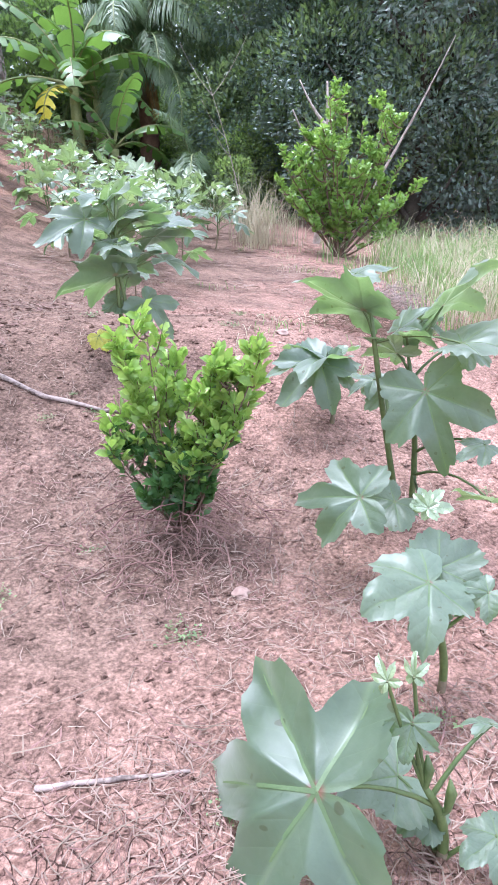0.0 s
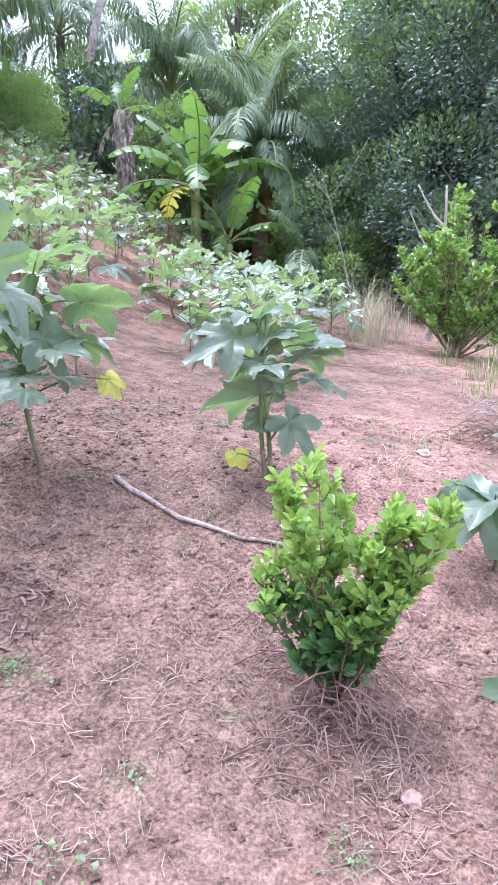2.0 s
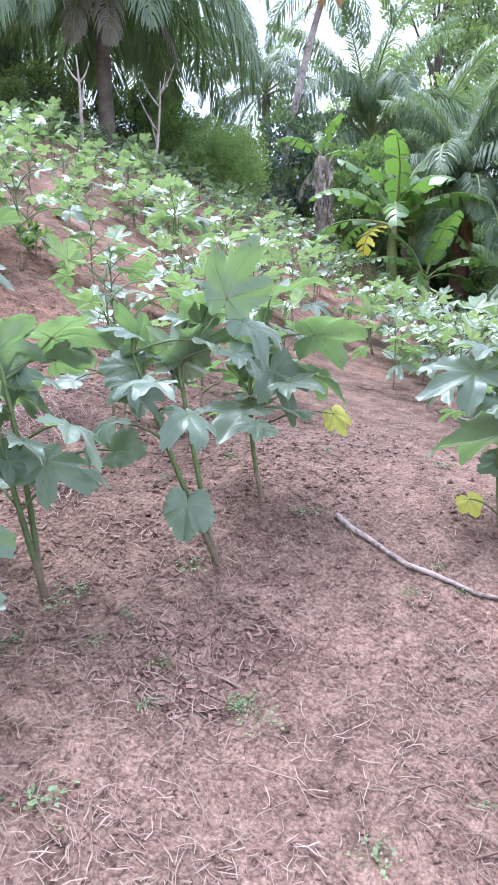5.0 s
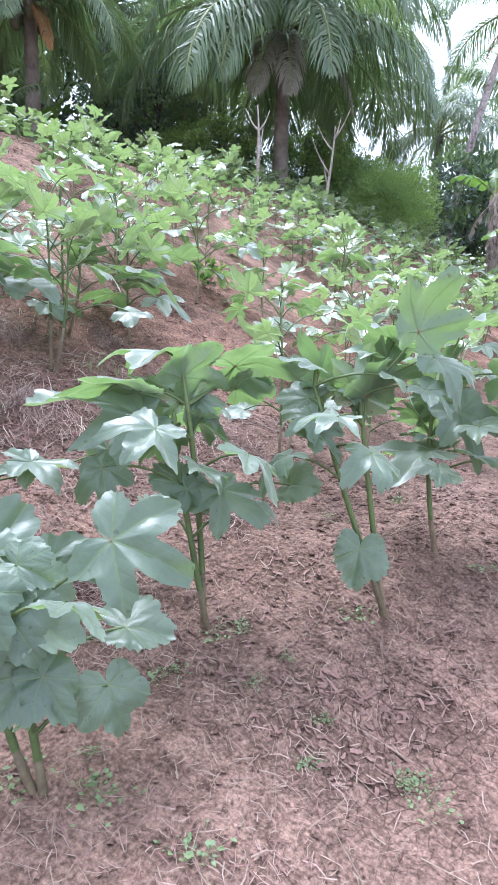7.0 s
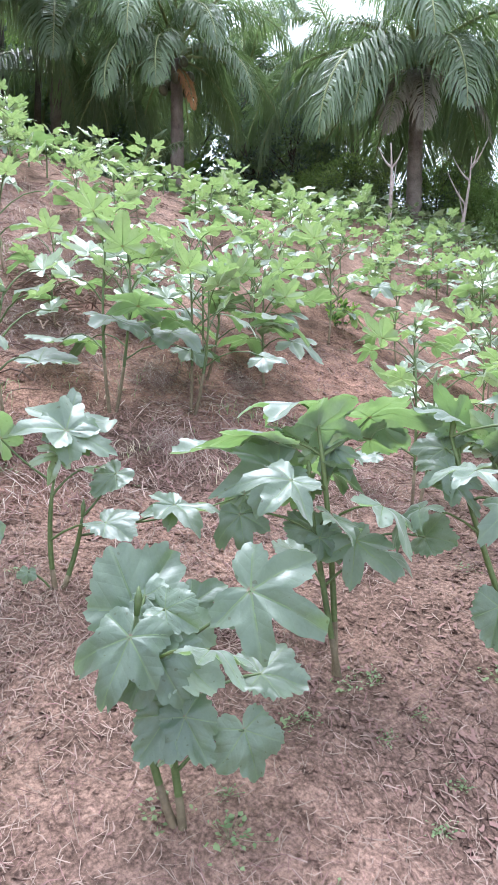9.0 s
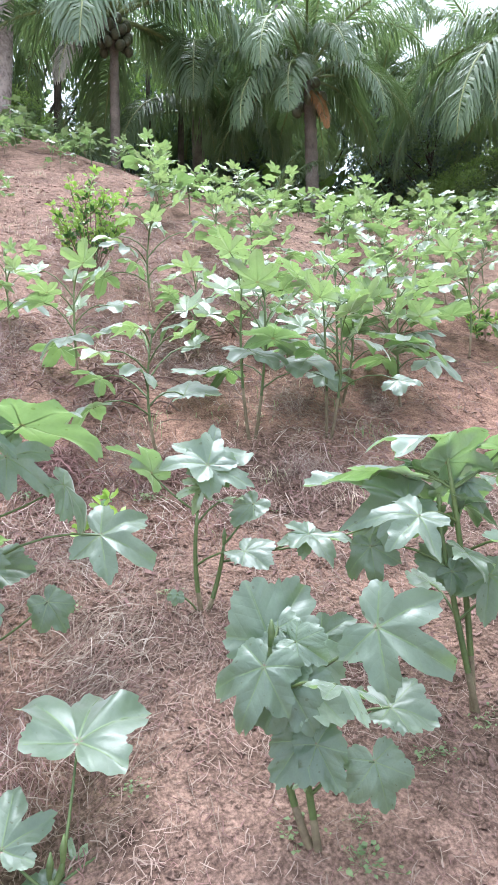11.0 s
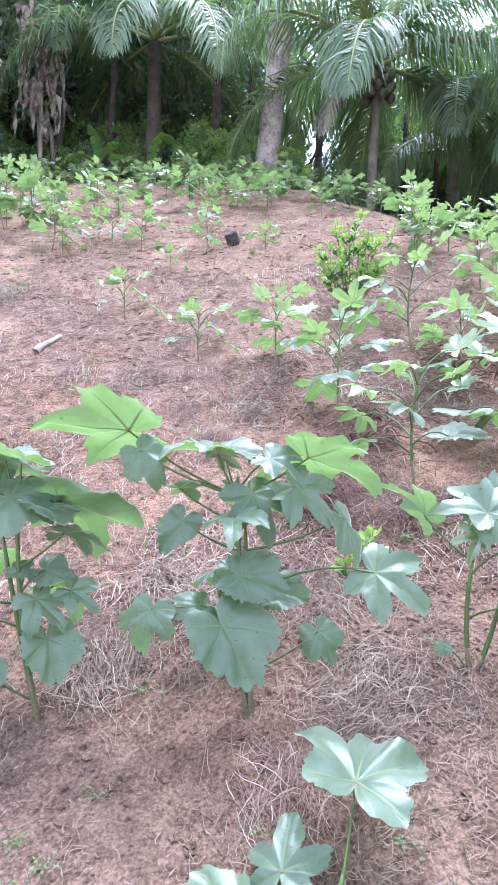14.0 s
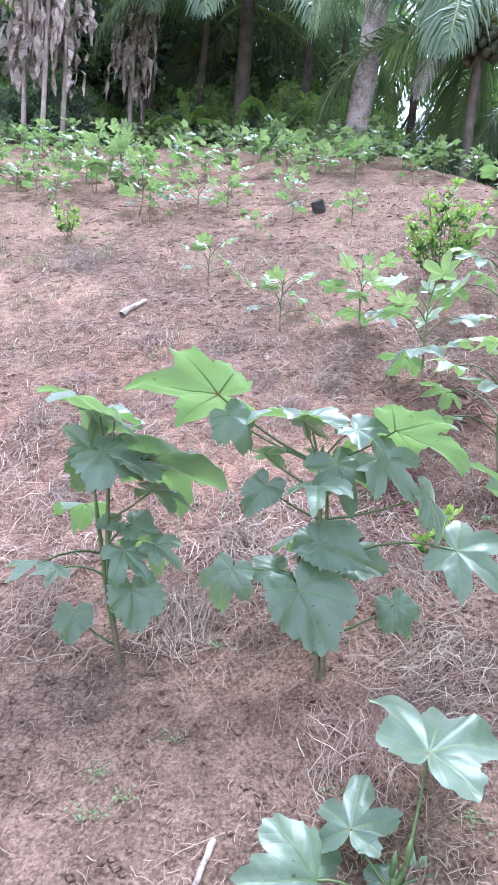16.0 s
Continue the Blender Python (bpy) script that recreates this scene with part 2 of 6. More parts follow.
    l.new(h.outputs[0], relief.inputs[2])
    dusty = n.new("ShaderNodeMix")
    dusty.data_type, dusty.blend_type = "RGBA", "MULTIPLY"
    dusty.inputs[0].default_value = 1.0
    l.new(stain.outputs[2], dusty.inputs[6])
    l.new(speck.outputs[0], dusty.inputs[7])
    l.new(dusty.outputs[2], b.inputs["Base Color"])
    bp = n.new("ShaderNodeBump")
    bp.inputs["Strength"].default_value, bp.inputs["Distance"].default_value = 1.0, 0.03
    l.new(relief.outputs[0], bp.inputs["Height"])
    l.new(bp.outputs[0], b.inputs["Normal"])
    return m


SOIL = soil_material()
STRAW = material("dry_straw", (0.17, 0.118, 0.09), (0.34, 0.255, 0.2), 3, 0.8, 0.2, 80, vary=0.3)
PALESTRAW = material("bleached_straw", (0.26, 0.195, 0.155), (0.5, 0.41, 0.345), 3, 0.8, 0.2, 80, vary=0.3)
MULCH = material("brown_mulch", (0.10, 0.055, 0.045), (0.26, 0.16, 0.13), 3, 0.9, 0.2, 80, vary=0.35)
OKRA = leaf_material("okra_leaf", (0.082, 0.128, 0.082), (0.145, 0.2, 0.132), (0.255, 0.42, 0.08), 0.43)
VEIN = material("okra_vein", (0.12, 0.18, 0.09), (0.18, 0.25, 0.125), 9, 0.5, 0.1, 70, through_light=0.4, glow=(0.45, 0.62, 0.15))
# Paled base stands in for white sky reflection on the young upper leaves.
YOUNG = leaf_material("young_okra_leaf", (0.19, 0.26, 0.13), (0.3, 0.38, 0.21), (0.3, 0.47, 0.09), 0.38, 0.26)
YELLOWED = material("yellowing_leaf", (0.38, 0.42, 0.06), (0.6, 0.55, 0.12), 9, 0.5, 0.3, 60, through_light=0.35, glow=(0.6, 0.6, 0.1))
STALK = material("okra_stalk", (0.055, 0.085, 0.026), (0.125, 0.165, 0.05), 6, 0.55, 0.3, 90, vary=0.2)
STALK_OLD = material("woody_stalk", (0.10, 0.075, 0.045), (0.22, 0.17, 0.1), 10, 0.8, 0.5, 90, vary=0.2)
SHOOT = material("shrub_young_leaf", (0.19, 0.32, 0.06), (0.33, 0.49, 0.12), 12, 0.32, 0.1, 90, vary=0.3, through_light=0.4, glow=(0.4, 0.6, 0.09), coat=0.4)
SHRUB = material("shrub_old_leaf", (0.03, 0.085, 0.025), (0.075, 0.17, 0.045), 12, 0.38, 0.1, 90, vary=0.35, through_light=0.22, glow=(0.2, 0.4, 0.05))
TWIG = material("brown_twig", (0.10, 0.06, 0.04), (0.24, 0.16, 0.11), 20, 0.85, 0.4, 120, vary=0.2)
PALEWOOD = material("bleached_wood", (0.2, 0.155, 0.13), (0.52, 0.44, 0.39), 14, 0.8, 0.5, 90)
FROND = material("palm_leaflet", (0.09, 0.14, 0.078), (0.175, 0.235, 0.13), 3, 0.45, 0.1, 30, vary=0.25, through_light=0.34, glow=(0.34, 0.48, 0.13), spec=0.6, coat=0.12)
FROND_DRY = material("dry_palm_leaflet", (0.26, 0.13, 0.05), (0.48, 0.27, 0.12), 3, 0.7, 0.1, 30, vary=0.25, through_light=0.25, glow=(0.6, 0.3, 0.08))
RACHIS = material("palm_rachis", (0.16, 0.19, 0.07), (0.3, 0.33, 0.14), 5, 0.5, 0.2, 30)
PALMBARK = material("palm_bark", (0.1, 0.08, 0.065), (0.27, 0.23, 0.195), 4, 0.9, 0.8, 40)
REDBARK = material("reddish_palm_bark", (0.13, 0.07, 0.05), (0.3, 0.17, 0.12), 4, 0.9, 0.8, 40)
PALEBARK = material("mottled_pale_bark", (0.15, 0.115, 0.105), (0.52, 0.44, 0.41), 3.5, 0.9, 0.8, 16, grit=0.7, hard=(0.36, 0.7))
DARKBARK = material("dark_bark", (0.035, 0.028, 0.022), (0.12, 0.1, 0.08), 4, 0.9, 0.8, 30)
COCO = material("coconut_husk", (0.05, 0.058, 0.035), (0.14, 0.14, 0.085), 6, 0.5, 0.2, 30, vary=0.3)
BANANA = material("banana_leaf", (0.06, 0.13, 0.035), (0.125, 0.225, 0.06), 2, 0.35, 0.1, 40, vary=0.2, through_light=0.35, glow=(0.35, 0.6, 0.08), spec=0.6)
BANANA_YELLOW = material("yellow_banana_leaf", (0.45, 0.4, 0.03), (0.75, 0.6, 0.06), 2, 0.5, 0.1, 40, through_light=0.3, glow=(0.8, 0.7, 0.1))
BANANA_DRY = material("dry_banana_leaf", (0.18, 0.14, 0.115), (0.5, 0.43, 0.37), 4, 0.85, 0.5, 30, vary=0.6, through_light=0.2)
BANANA_STEM = material("banana_stem", (0.12, 0.15, 0.05), (0.33, 0.32, 0.13), 3, 0.6, 0.3, 30)
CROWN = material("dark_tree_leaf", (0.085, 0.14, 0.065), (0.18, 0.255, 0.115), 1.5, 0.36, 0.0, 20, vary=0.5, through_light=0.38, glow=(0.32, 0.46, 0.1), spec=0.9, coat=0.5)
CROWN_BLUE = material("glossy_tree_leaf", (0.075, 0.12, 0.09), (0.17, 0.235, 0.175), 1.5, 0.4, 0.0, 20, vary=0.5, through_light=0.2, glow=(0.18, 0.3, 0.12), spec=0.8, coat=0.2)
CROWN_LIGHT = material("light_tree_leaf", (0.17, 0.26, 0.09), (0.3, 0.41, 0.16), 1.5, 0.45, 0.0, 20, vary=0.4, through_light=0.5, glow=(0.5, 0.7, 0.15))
GRASS = material("green_grass", (0.09, 0.16, 0.05), (0.24, 0.34, 0.12), 3, 0.6, 0.0, 20, vary=0.4, through_light=0.3, glow=(0.3, 0.5, 0.1))
DRYGRASS = material("dry_grass", (0.35, 0.3, 0.2), (0.62, 0.55, 0.4), 3, 0.7, 0.0, 20, vary=0.3, through_light=0.3)
WITHERED = material("withered_palm_leaflet", (0.22, 0.2, 0.16), (0.42, 0.39, 0.33), 3, 0.7, 0.1, 30, vary=0.25, through_light=0.25)
BRANCH = material("mottled_dead_bark", (0.09, 0.065, 0.055), (0.36, 0.28, 0.25), 18, 0.85, 0.6, 70, grit=0.7, hard=(0.38, 0.66))
WEED = material("low_weed", (0.1, 0.155, 0.07), (0.21, 0.275, 0.125), 9, 0.5, 0.1, 70, vary=0.3, through_light=0.25, glow=(0.3, 0.45, 0.1))
STONE = material("pinkish_stone", (0.24, 0.15, 0.125), (0.45, 0.32, 0.27), 8, 0.9, 0.6, 40)
CHAR = material("charred_wood", (0.015, 0.012, 0.012), (0.06, 0.045, 0.04), 10, 0.9, 0.8, 50)


# ---- mesh helpers ----
# Low swells and hollows: place, height, width.
SWELLS = [(0, 1.5, -0.093, 0.8), (-1, 1.5, -0.098, 0.8), (0, 2.9, 0.148, 0.9), (-1.3, 2.6, 0.16, 0.8), (-1.8, 1.0, 0.004, 0.8), (-5, 1.6, -0.076, 1.4), (-2.4, -0.3, -0.026, 1.0), (-5.4, -1, -0.029, 1.6)]


def crest_at(y):
    """How far uphill the field reaches."""
    return 15.2 - 5.9 / (1 + math.exp(-(y - 2.2) * 1.5)) + 1.5 / (1 + math.exp(-(y - 9.5)))


def hill(x, y):
    """Height of the hillside: it rises towards -x up to a rounded crest, and gently along +y."""
    u = -x
    crest = crest_at(y)
    e = crest - math.log1p(math.exp(min(60.0, crest - u)))
    lift = 0.477 * 0.557 * math.log1p(math.exp((e - 2.473) / 0.557))
    swell = sum(h * math.exp(-((x - a) ** 2 + (y - c) ** 2) / (w * w)) for a, c, h, w in SWELLS) if abs(x) + abs(y) < 14 else 0
    return -1.069 + lift + 0.091 * e + 0.05 * (u - e) + 0.244 * math.tanh(y / 3.124) + swell


def ground_at(x, y):
    rough = 0.018 * noise.noise((x * 2.3, y * 2.3, 0)) + 0.03 * noise.noise((x * 0.7, y * 0.7, 4)) + 0.006 * noise.noise((x * 9, y * 9, 2))
    # Hoed ledges across the slope: flat treads with short steep risers.
    up = min(1.0, max(0.0, (-x - 2.2) / 0.9))
    if up:
        step = -x * 1.35 + 0.9 * noise.noise((x * 0.5, y * 0.45, 7)) + 0.25 * noise.noise((x * 2, y * 1.6, 3))
        step -= math.floor(step)
        rough += up * 0.13 * (step * step * (3 - 2 * step) - step) + up * 0.04 * noise.noise((x * 3.5, y * 3.5, 11)) + up * 0.012 * noise.noise((x * 14, y * 14, 5))
    return hill(x, y) + rough


def mesh_of(name, verts, faces, mats, index=None, smooth=True):
    me = bpy.data.meshes.new(name)
    me.from_pydata(verts, [], faces)
    for m in mats:
        me.materials.append(m)
    if index is not None:
        me.polygons.foreach_set("material_index", index)
    if smooth:
        me.polygons.foreach_set("use_smooth", [True] * len(me.polygons))
    me.update()
    return me


def part(name, me, parent, label="", m=None):
    ob = new(name, me)
    ob.parent = parent
    if m is not None:
        ob.matrix_basis = m
    return tagged(ob, label)


def thing(name, label, category, m, group="", kind=""):
    ob = new(name)
    ob.empty_display_size = 0.1
    ob.matrix_basis = m
    return tagged(ob, label, category, group, kind)


class Build:
    """Gathers verts, faces and material numbers for one mesh."""

    def __init__(self):
        self.v, self.f, self.i = [], [], []

    def tube(self, points, radii, sides=7, mat=0, cap=True):
        start = len(self.v)
        pts = [Vector(p) for p in points]
        for k, p in enumerate(pts):
            way = (pts[min(k + 1, len(pts) - 1)] - pts[max(k - 1, 0)]).normalized()
            a = way.orthogonal().normalized() if k == 0 else (a - way * a.dot(way)).normalized()
            b = way.cross(a)
            for s in range(sides):
                t = 2 * math.pi * s / sides
                self.v.append(tuple(p + (a * math.cos(t) + b * math.sin(t)) * radii[k]))
        for k in range(len(pts) - 1):
            for s in range(sides):
                o, n = start + k * sides, (s + 1) % sides
                self.f.append((o + s, o + n, o + sides + n, o + sides + s))
                self.i.append(mat)
        if cap:
            self.f.append(tuple(start + (len(pts) - 1) * sides + s for s in range(sides)))
            self.i.append(mat)

    def strip(self, points, widths, side, mat=0, fold=0.0):
        """A ribbon along points; side is the direction across it."""
        start = len(self.v)
        turns = side if isinstance(side, list) else [side] * len(points)
        for p, w, side in zip(points, widths, turns):
            side = Vector(side).normalized()
            self.v.append(tuple(Vector(p) - side * w / 2))
            self.v.append(tuple(Vector(p) + side * w / 2))
        for k in range(len(points) - 1):
            o = start + 2 * k
            self.f.append((o, o + 1, o + 3, o + 2))
            self.i.append(mat)

    def mesh(self, name, mats, smooth=True):
        return mesh_of(name, self.v, self.f, mats, self.i, smooth)


def bend(a, b, sag, n=6):
    """Points on a curve from a to b that bows by the vector sag."""
    a, b, sag = Vector(a), Vector(b), Vector(sag)
    return [a.lerp(b, k / (n - 1)) + sag * (4 * (k / (n - 1)) * (1 - k / (n - 1))) for k in range(n)]


def leaf_cloud(name, rng, blobs, count, size, mats, split=(1.0,), up=0.35, long=1.8):
    """Many small folded leaves in the shells of blobs (centre, radii); mats picked by split from the bottom of each blob up."""
    weight = np.array([b[1][0] * b[1][1] + b[1][2] * b[1][0] for b in blobs])
    which = rng.choice(len(blobs), count, p=weight / weight.sum())
    c = np.array([b[0] for b in blobs], float)[which]
    r = np.array([b[1] for b in blobs], float)[which]
    d = rng.normal(size=(count, 3))
    d /= np.linalg.norm(d, axis=1)[:, None]
    deep = rng.random(count)[:, None] ** 0.45
    p = c + d * r * (0.35 + 0.7 * deep)
    out = d + np.array([0, 0, up]) + rng.normal(size=(count, 3)) * 0.6
    out /= np.linalg.norm(out, axis=1)[:, None]
    side = np.cross(out, rng.normal(size=(count, 3)))
    side /= np.linalg.norm(side, axis=1)[:, None]
    nor = np.cross(side, out)
    s = size * (0.6 + 0.8 * rng.random(count))[:, None]
    mid = p + out * s * 0.5 * long
    v = np.stack([p, mid + side * s * 0.5 + nor * s * 0.15, p + out * s * long, mid - side * s * 0.5 + nor * s * 0.15], 1).reshape(-1, 3)
    base = np.arange(count)[:, None] * 4
    faces = np.concatenate([base + [0, 1, 2], base + [0, 2, 3]])
    # Upper leaves of each clump take the later, mostly lighter colours: painted top light.
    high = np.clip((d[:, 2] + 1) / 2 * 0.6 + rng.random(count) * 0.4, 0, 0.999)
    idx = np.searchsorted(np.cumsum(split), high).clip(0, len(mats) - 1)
    return mesh_of(name, v.tolist(), faces.tolist(), mats, np.concatenate([idx, idx]).astype(int).tolist(), smooth=False)


# ---- ground ----
def build_ground():
    xs = [-400, -200, -100, -60, -40] + [-30 + i * 0.5 for i in range(36)]
    xs += [-12 + i * 0.07 for i in range(220)] + [3.4 + i * 0.5 for i in range(24)] + [20, 40, 100, 300]
    ys = [-300, -100, -40, -20] + [-14 + i * 0.4 for i in range(25)] + [-4 + i * 0.07 for i in range(200)] + [10 + i * 0.5 for i in range(40)] + [35, 60, 120, 300]
    v = [(x, y, ground_at(x, y)) for y in ys for x in xs]
    w = len(xs)
    f = [(j * w + i, j * w + i + 1, (j + 1) * w + i + 1, (j + 1) * w + i) for j in range(len(ys) - 1) for i in range(w - 1)]
    ob = new("ground", mesh_of("ground", v, f, [SOIL]))
    tagged(ob, "bare red-brown hillside soil with dry cracks and clods", "ground", kind="structure")


build_ground()


def litter(name, label, count, area, mats, length, seed, flat=0.012, thin=(0.0015, 0.0038), clump=0.45, bare=False):
    """Dry stalks strewn over the soil inside area (x0, x1, y0, y1)."""
    rng = np.random.default_rng(seed)
    b = Build()
    made = 0
    while made < count:
        x, y = rng.uniform(area[0], area[1]), rng.uniform(area[2], area[3])
        if noise.noise((x * 1.1 + 7, y * 1.1, seed)) + 0.5 * noise.noise((x * 3.5, y * 3.5, seed)) < rng.uniform(-0.6 if bare else clump - 0.75, clump):
            continue
        if bare and rng.random() > 0.085 + math.exp(-((x + 0.1) ** 2 + (y - 0.9) ** 2) / 0.75) + 0.8 * math.exp(-((x + 2.5) ** 2 + (y - 0.5) ** 2) / 0.9):
            continue
        a, n = rng.uniform(0, math.pi * 2), rng.uniform(length[0], length[1])
        bow = rng.normal() * 0.08 * n
        d = Vector((math.cos(a), math.sin(a), 0))
        e = Vector((-d.y, d.x, 0))
        w = rng.uniform(thin[0], thin[1])
        pts = []
        for k in (-1, 0, 1):
            q = Vector((x, y, 0)) + d * n * k / 2 + e * bow * (1 - k * k)
            q.z = ground_at(q.x, q.y) + 0.003 + rng.uniform(0, flat)
            pts.append(q)
        b.strip(pts, (w, w * 1.1, w * 0.5), e + Vector((0, 0, rng.normal() * 0.6)), int(rng.integers(len(mats))))
        made += 1
    ob = new(name, b.mesh(name, mats, False))
    tagged(ob, label, "litter", kind="stuff")


litter("straw_litter", "pale dry straw scattered over the red soil", 36000, (-3.4, 1.5, -1.6, 4.5), [STRAW, MULCH, STRAW], (0.01, 0.06), 3, 0.01, (0.001, 0.003), 0.6, True)
litter("long_straw", "long pale straws lying over the soil", 300, (-3.2, 1.5, -1.4, 4.5), [STRAW], (0.08, 0.22), 4, 0.015, (0.0012, 0.0026), 0.45, True)
litter("straw_on_slope", "brown dry stalks strewn over the slope", 46000, (-11, -2.4, -6, 8), [STRAW, STRAW, MULCH, MULCH], (0.03, 0.15), 5, 0.025, (0.0016, 0.0045), 0.5)
litter("slope_straw", "pale and brown stalks matted over the lower slope", 26000, (-7.5, -2.9, -2.8, 2.6), [PALESTRAW, STRAW, STRAW, MULCH, MULCH], (0.03, 0.16), 15, 0.03, (0.0018, 0.0042), 0.35)
litter("slope_leaf_litter", "dark brown leaf scraps strewn over the slope", 9000, (-10, -2.6, -4, 4.5), [MULCH], (0.02, 0.06), 16, 0.01, (0.006, 0.016), 0.3)
litter("straw_on_path", "dry grass stalks lying along the footpath", 6000, (-2.0, 1.8, 4.0, 10), [STRAW, MULCH], (0.04, 0.16), 9, 0.02, (0.002, 0.005))
litter("brown_leaf_litter", "dark red-brown fallen leaf scraps under the okra", 2600, (-3.4, -1.1, 1.3, 3.6), [MULCH], (0.015, 0.04), 12, 0.008, (0.004, 0.011), 0.3)


def straw_pile(x, y, size, count, seed):
    """A matted heap of pulled weeds and straw: stalks lie mostly one way, over one another."""
    rng = random.Random(seed)
    b = Build()
    lie = rng.uniform(0, 6.28)
    for _ in range(count):
        px, py = x + rng.gauss(0, size * 0.45), y + rng.gauss(0, size * 0.3)
        near = math.exp(-((px - x) ** 2 + (py - y) ** 2) / (size * size * 0.35))
        a, n = lie + rng.gauss(0, 0.75), rng.uniform(0.04, 0.17)
        d = Vector((math.cos(a), math.sin(a), 0))
        e = Vector((-d.y, d.x, 0))
        high, bow, w = rng.uniform(0, 0.07) * near, rng.gauss(0, 0.12) * n, rng.uniform(0.001, 0.003)
        pts = []
        for k in (-1, -0.4, 0.3, 1):
            q = Vector((px, py, 0)) + d * n * k / 2 + e * bow * (1 - k * k)
            q.z = ground_at(q.x, q.y) + 0.004 + high * (1 - 0.6 * k * k) + rng.uniform(0, 0.012)
            pts.append(q)
        b.strip(pts, (w, w * 1.1, w, w * 0.4), e + Vector((0, 0, rng.gauss(0, 0.7))), rng.choice((0, 1, 1, 2, 2, 2)))
    tagged(new("straw_pile", b.mesh("straw_pile", [PALESTRAW, STRAW, MULCH], False)), "matted heap of dry straw and pulled weeds on the soil", "straw", kind="stuff")


rng = random.Random(31)
for k in range(46):
    x, y = rng.uniform(-5.2, -2.0), rng.uniform(-1.6, 2.6)
    straw_pile(x, y, rng.uniform(0.12, 0.36), rng.randint(200, 420), 300 + k)
for k, (x, y) in enumerate(((-2.2, 0.45), (-2.05, 0.2), (-2.45, 0.5), (-2.9, 0.1), (-3.1, -0.2), (-3.9, 2.0), (-3.2, 1.7))):
    straw_pile(x, y, 0.26, 380, 400 + k)


def clods(count, area, seed):
    """Crumbs of dry soil."""
    rng = random.Random(seed)
    b = Build()
    for _ in range(count):
        x, y = rng.uniform(area[0], area[1]), rng.uniform(area[2], area[3])
        s = 0.003 + 0.014 * rng.random() ** 4
        o = len(b.v)
        z = ground_at(x, y)
        for dx, dy, dz in ((1, 0, 0), (0.2, 1, 0), (-1, 0.3, 0), (-0.2, -1, 0), (0.1, 0.1, 1), (0, 0, -1)):
            b.v.append((x + dx * s * rng.uniform(0.7, 1.3), y + dy * s * rng.uniform(0.7, 1.3), z + s * 0.25 + dz * s * rng.uniform(0.5, 0.9)))
        for q in range(4):
            b.f += [(o + q, o + (q + 1) % 4, o + 4), (o + (q + 1) % 4, o + q, o + 5)]
            b.i += [0, 0]
    tagged(new("soil_clods", b.mesh("soil_clods", [SOIL], False)), "small crumbs of dry red soil", "soil", kind="stuff")


clods(14000, (-3.2, 1.3, -1.4, 4.0), 8)


# ---- okra plants ----
def lay_map(me, flat):
    """Gives a leaf mesh its own map: flat holds the leaf's x and y for each vertex."""
    at = np.empty(len(me.loops), np.int32)
    me.loops.foreach_get("vertex_index", at)
    me.uv_layers.new(name="leaf").data.foreach_set("uv", np.asarray(flat, np.float32)[at].ravel())
    return me


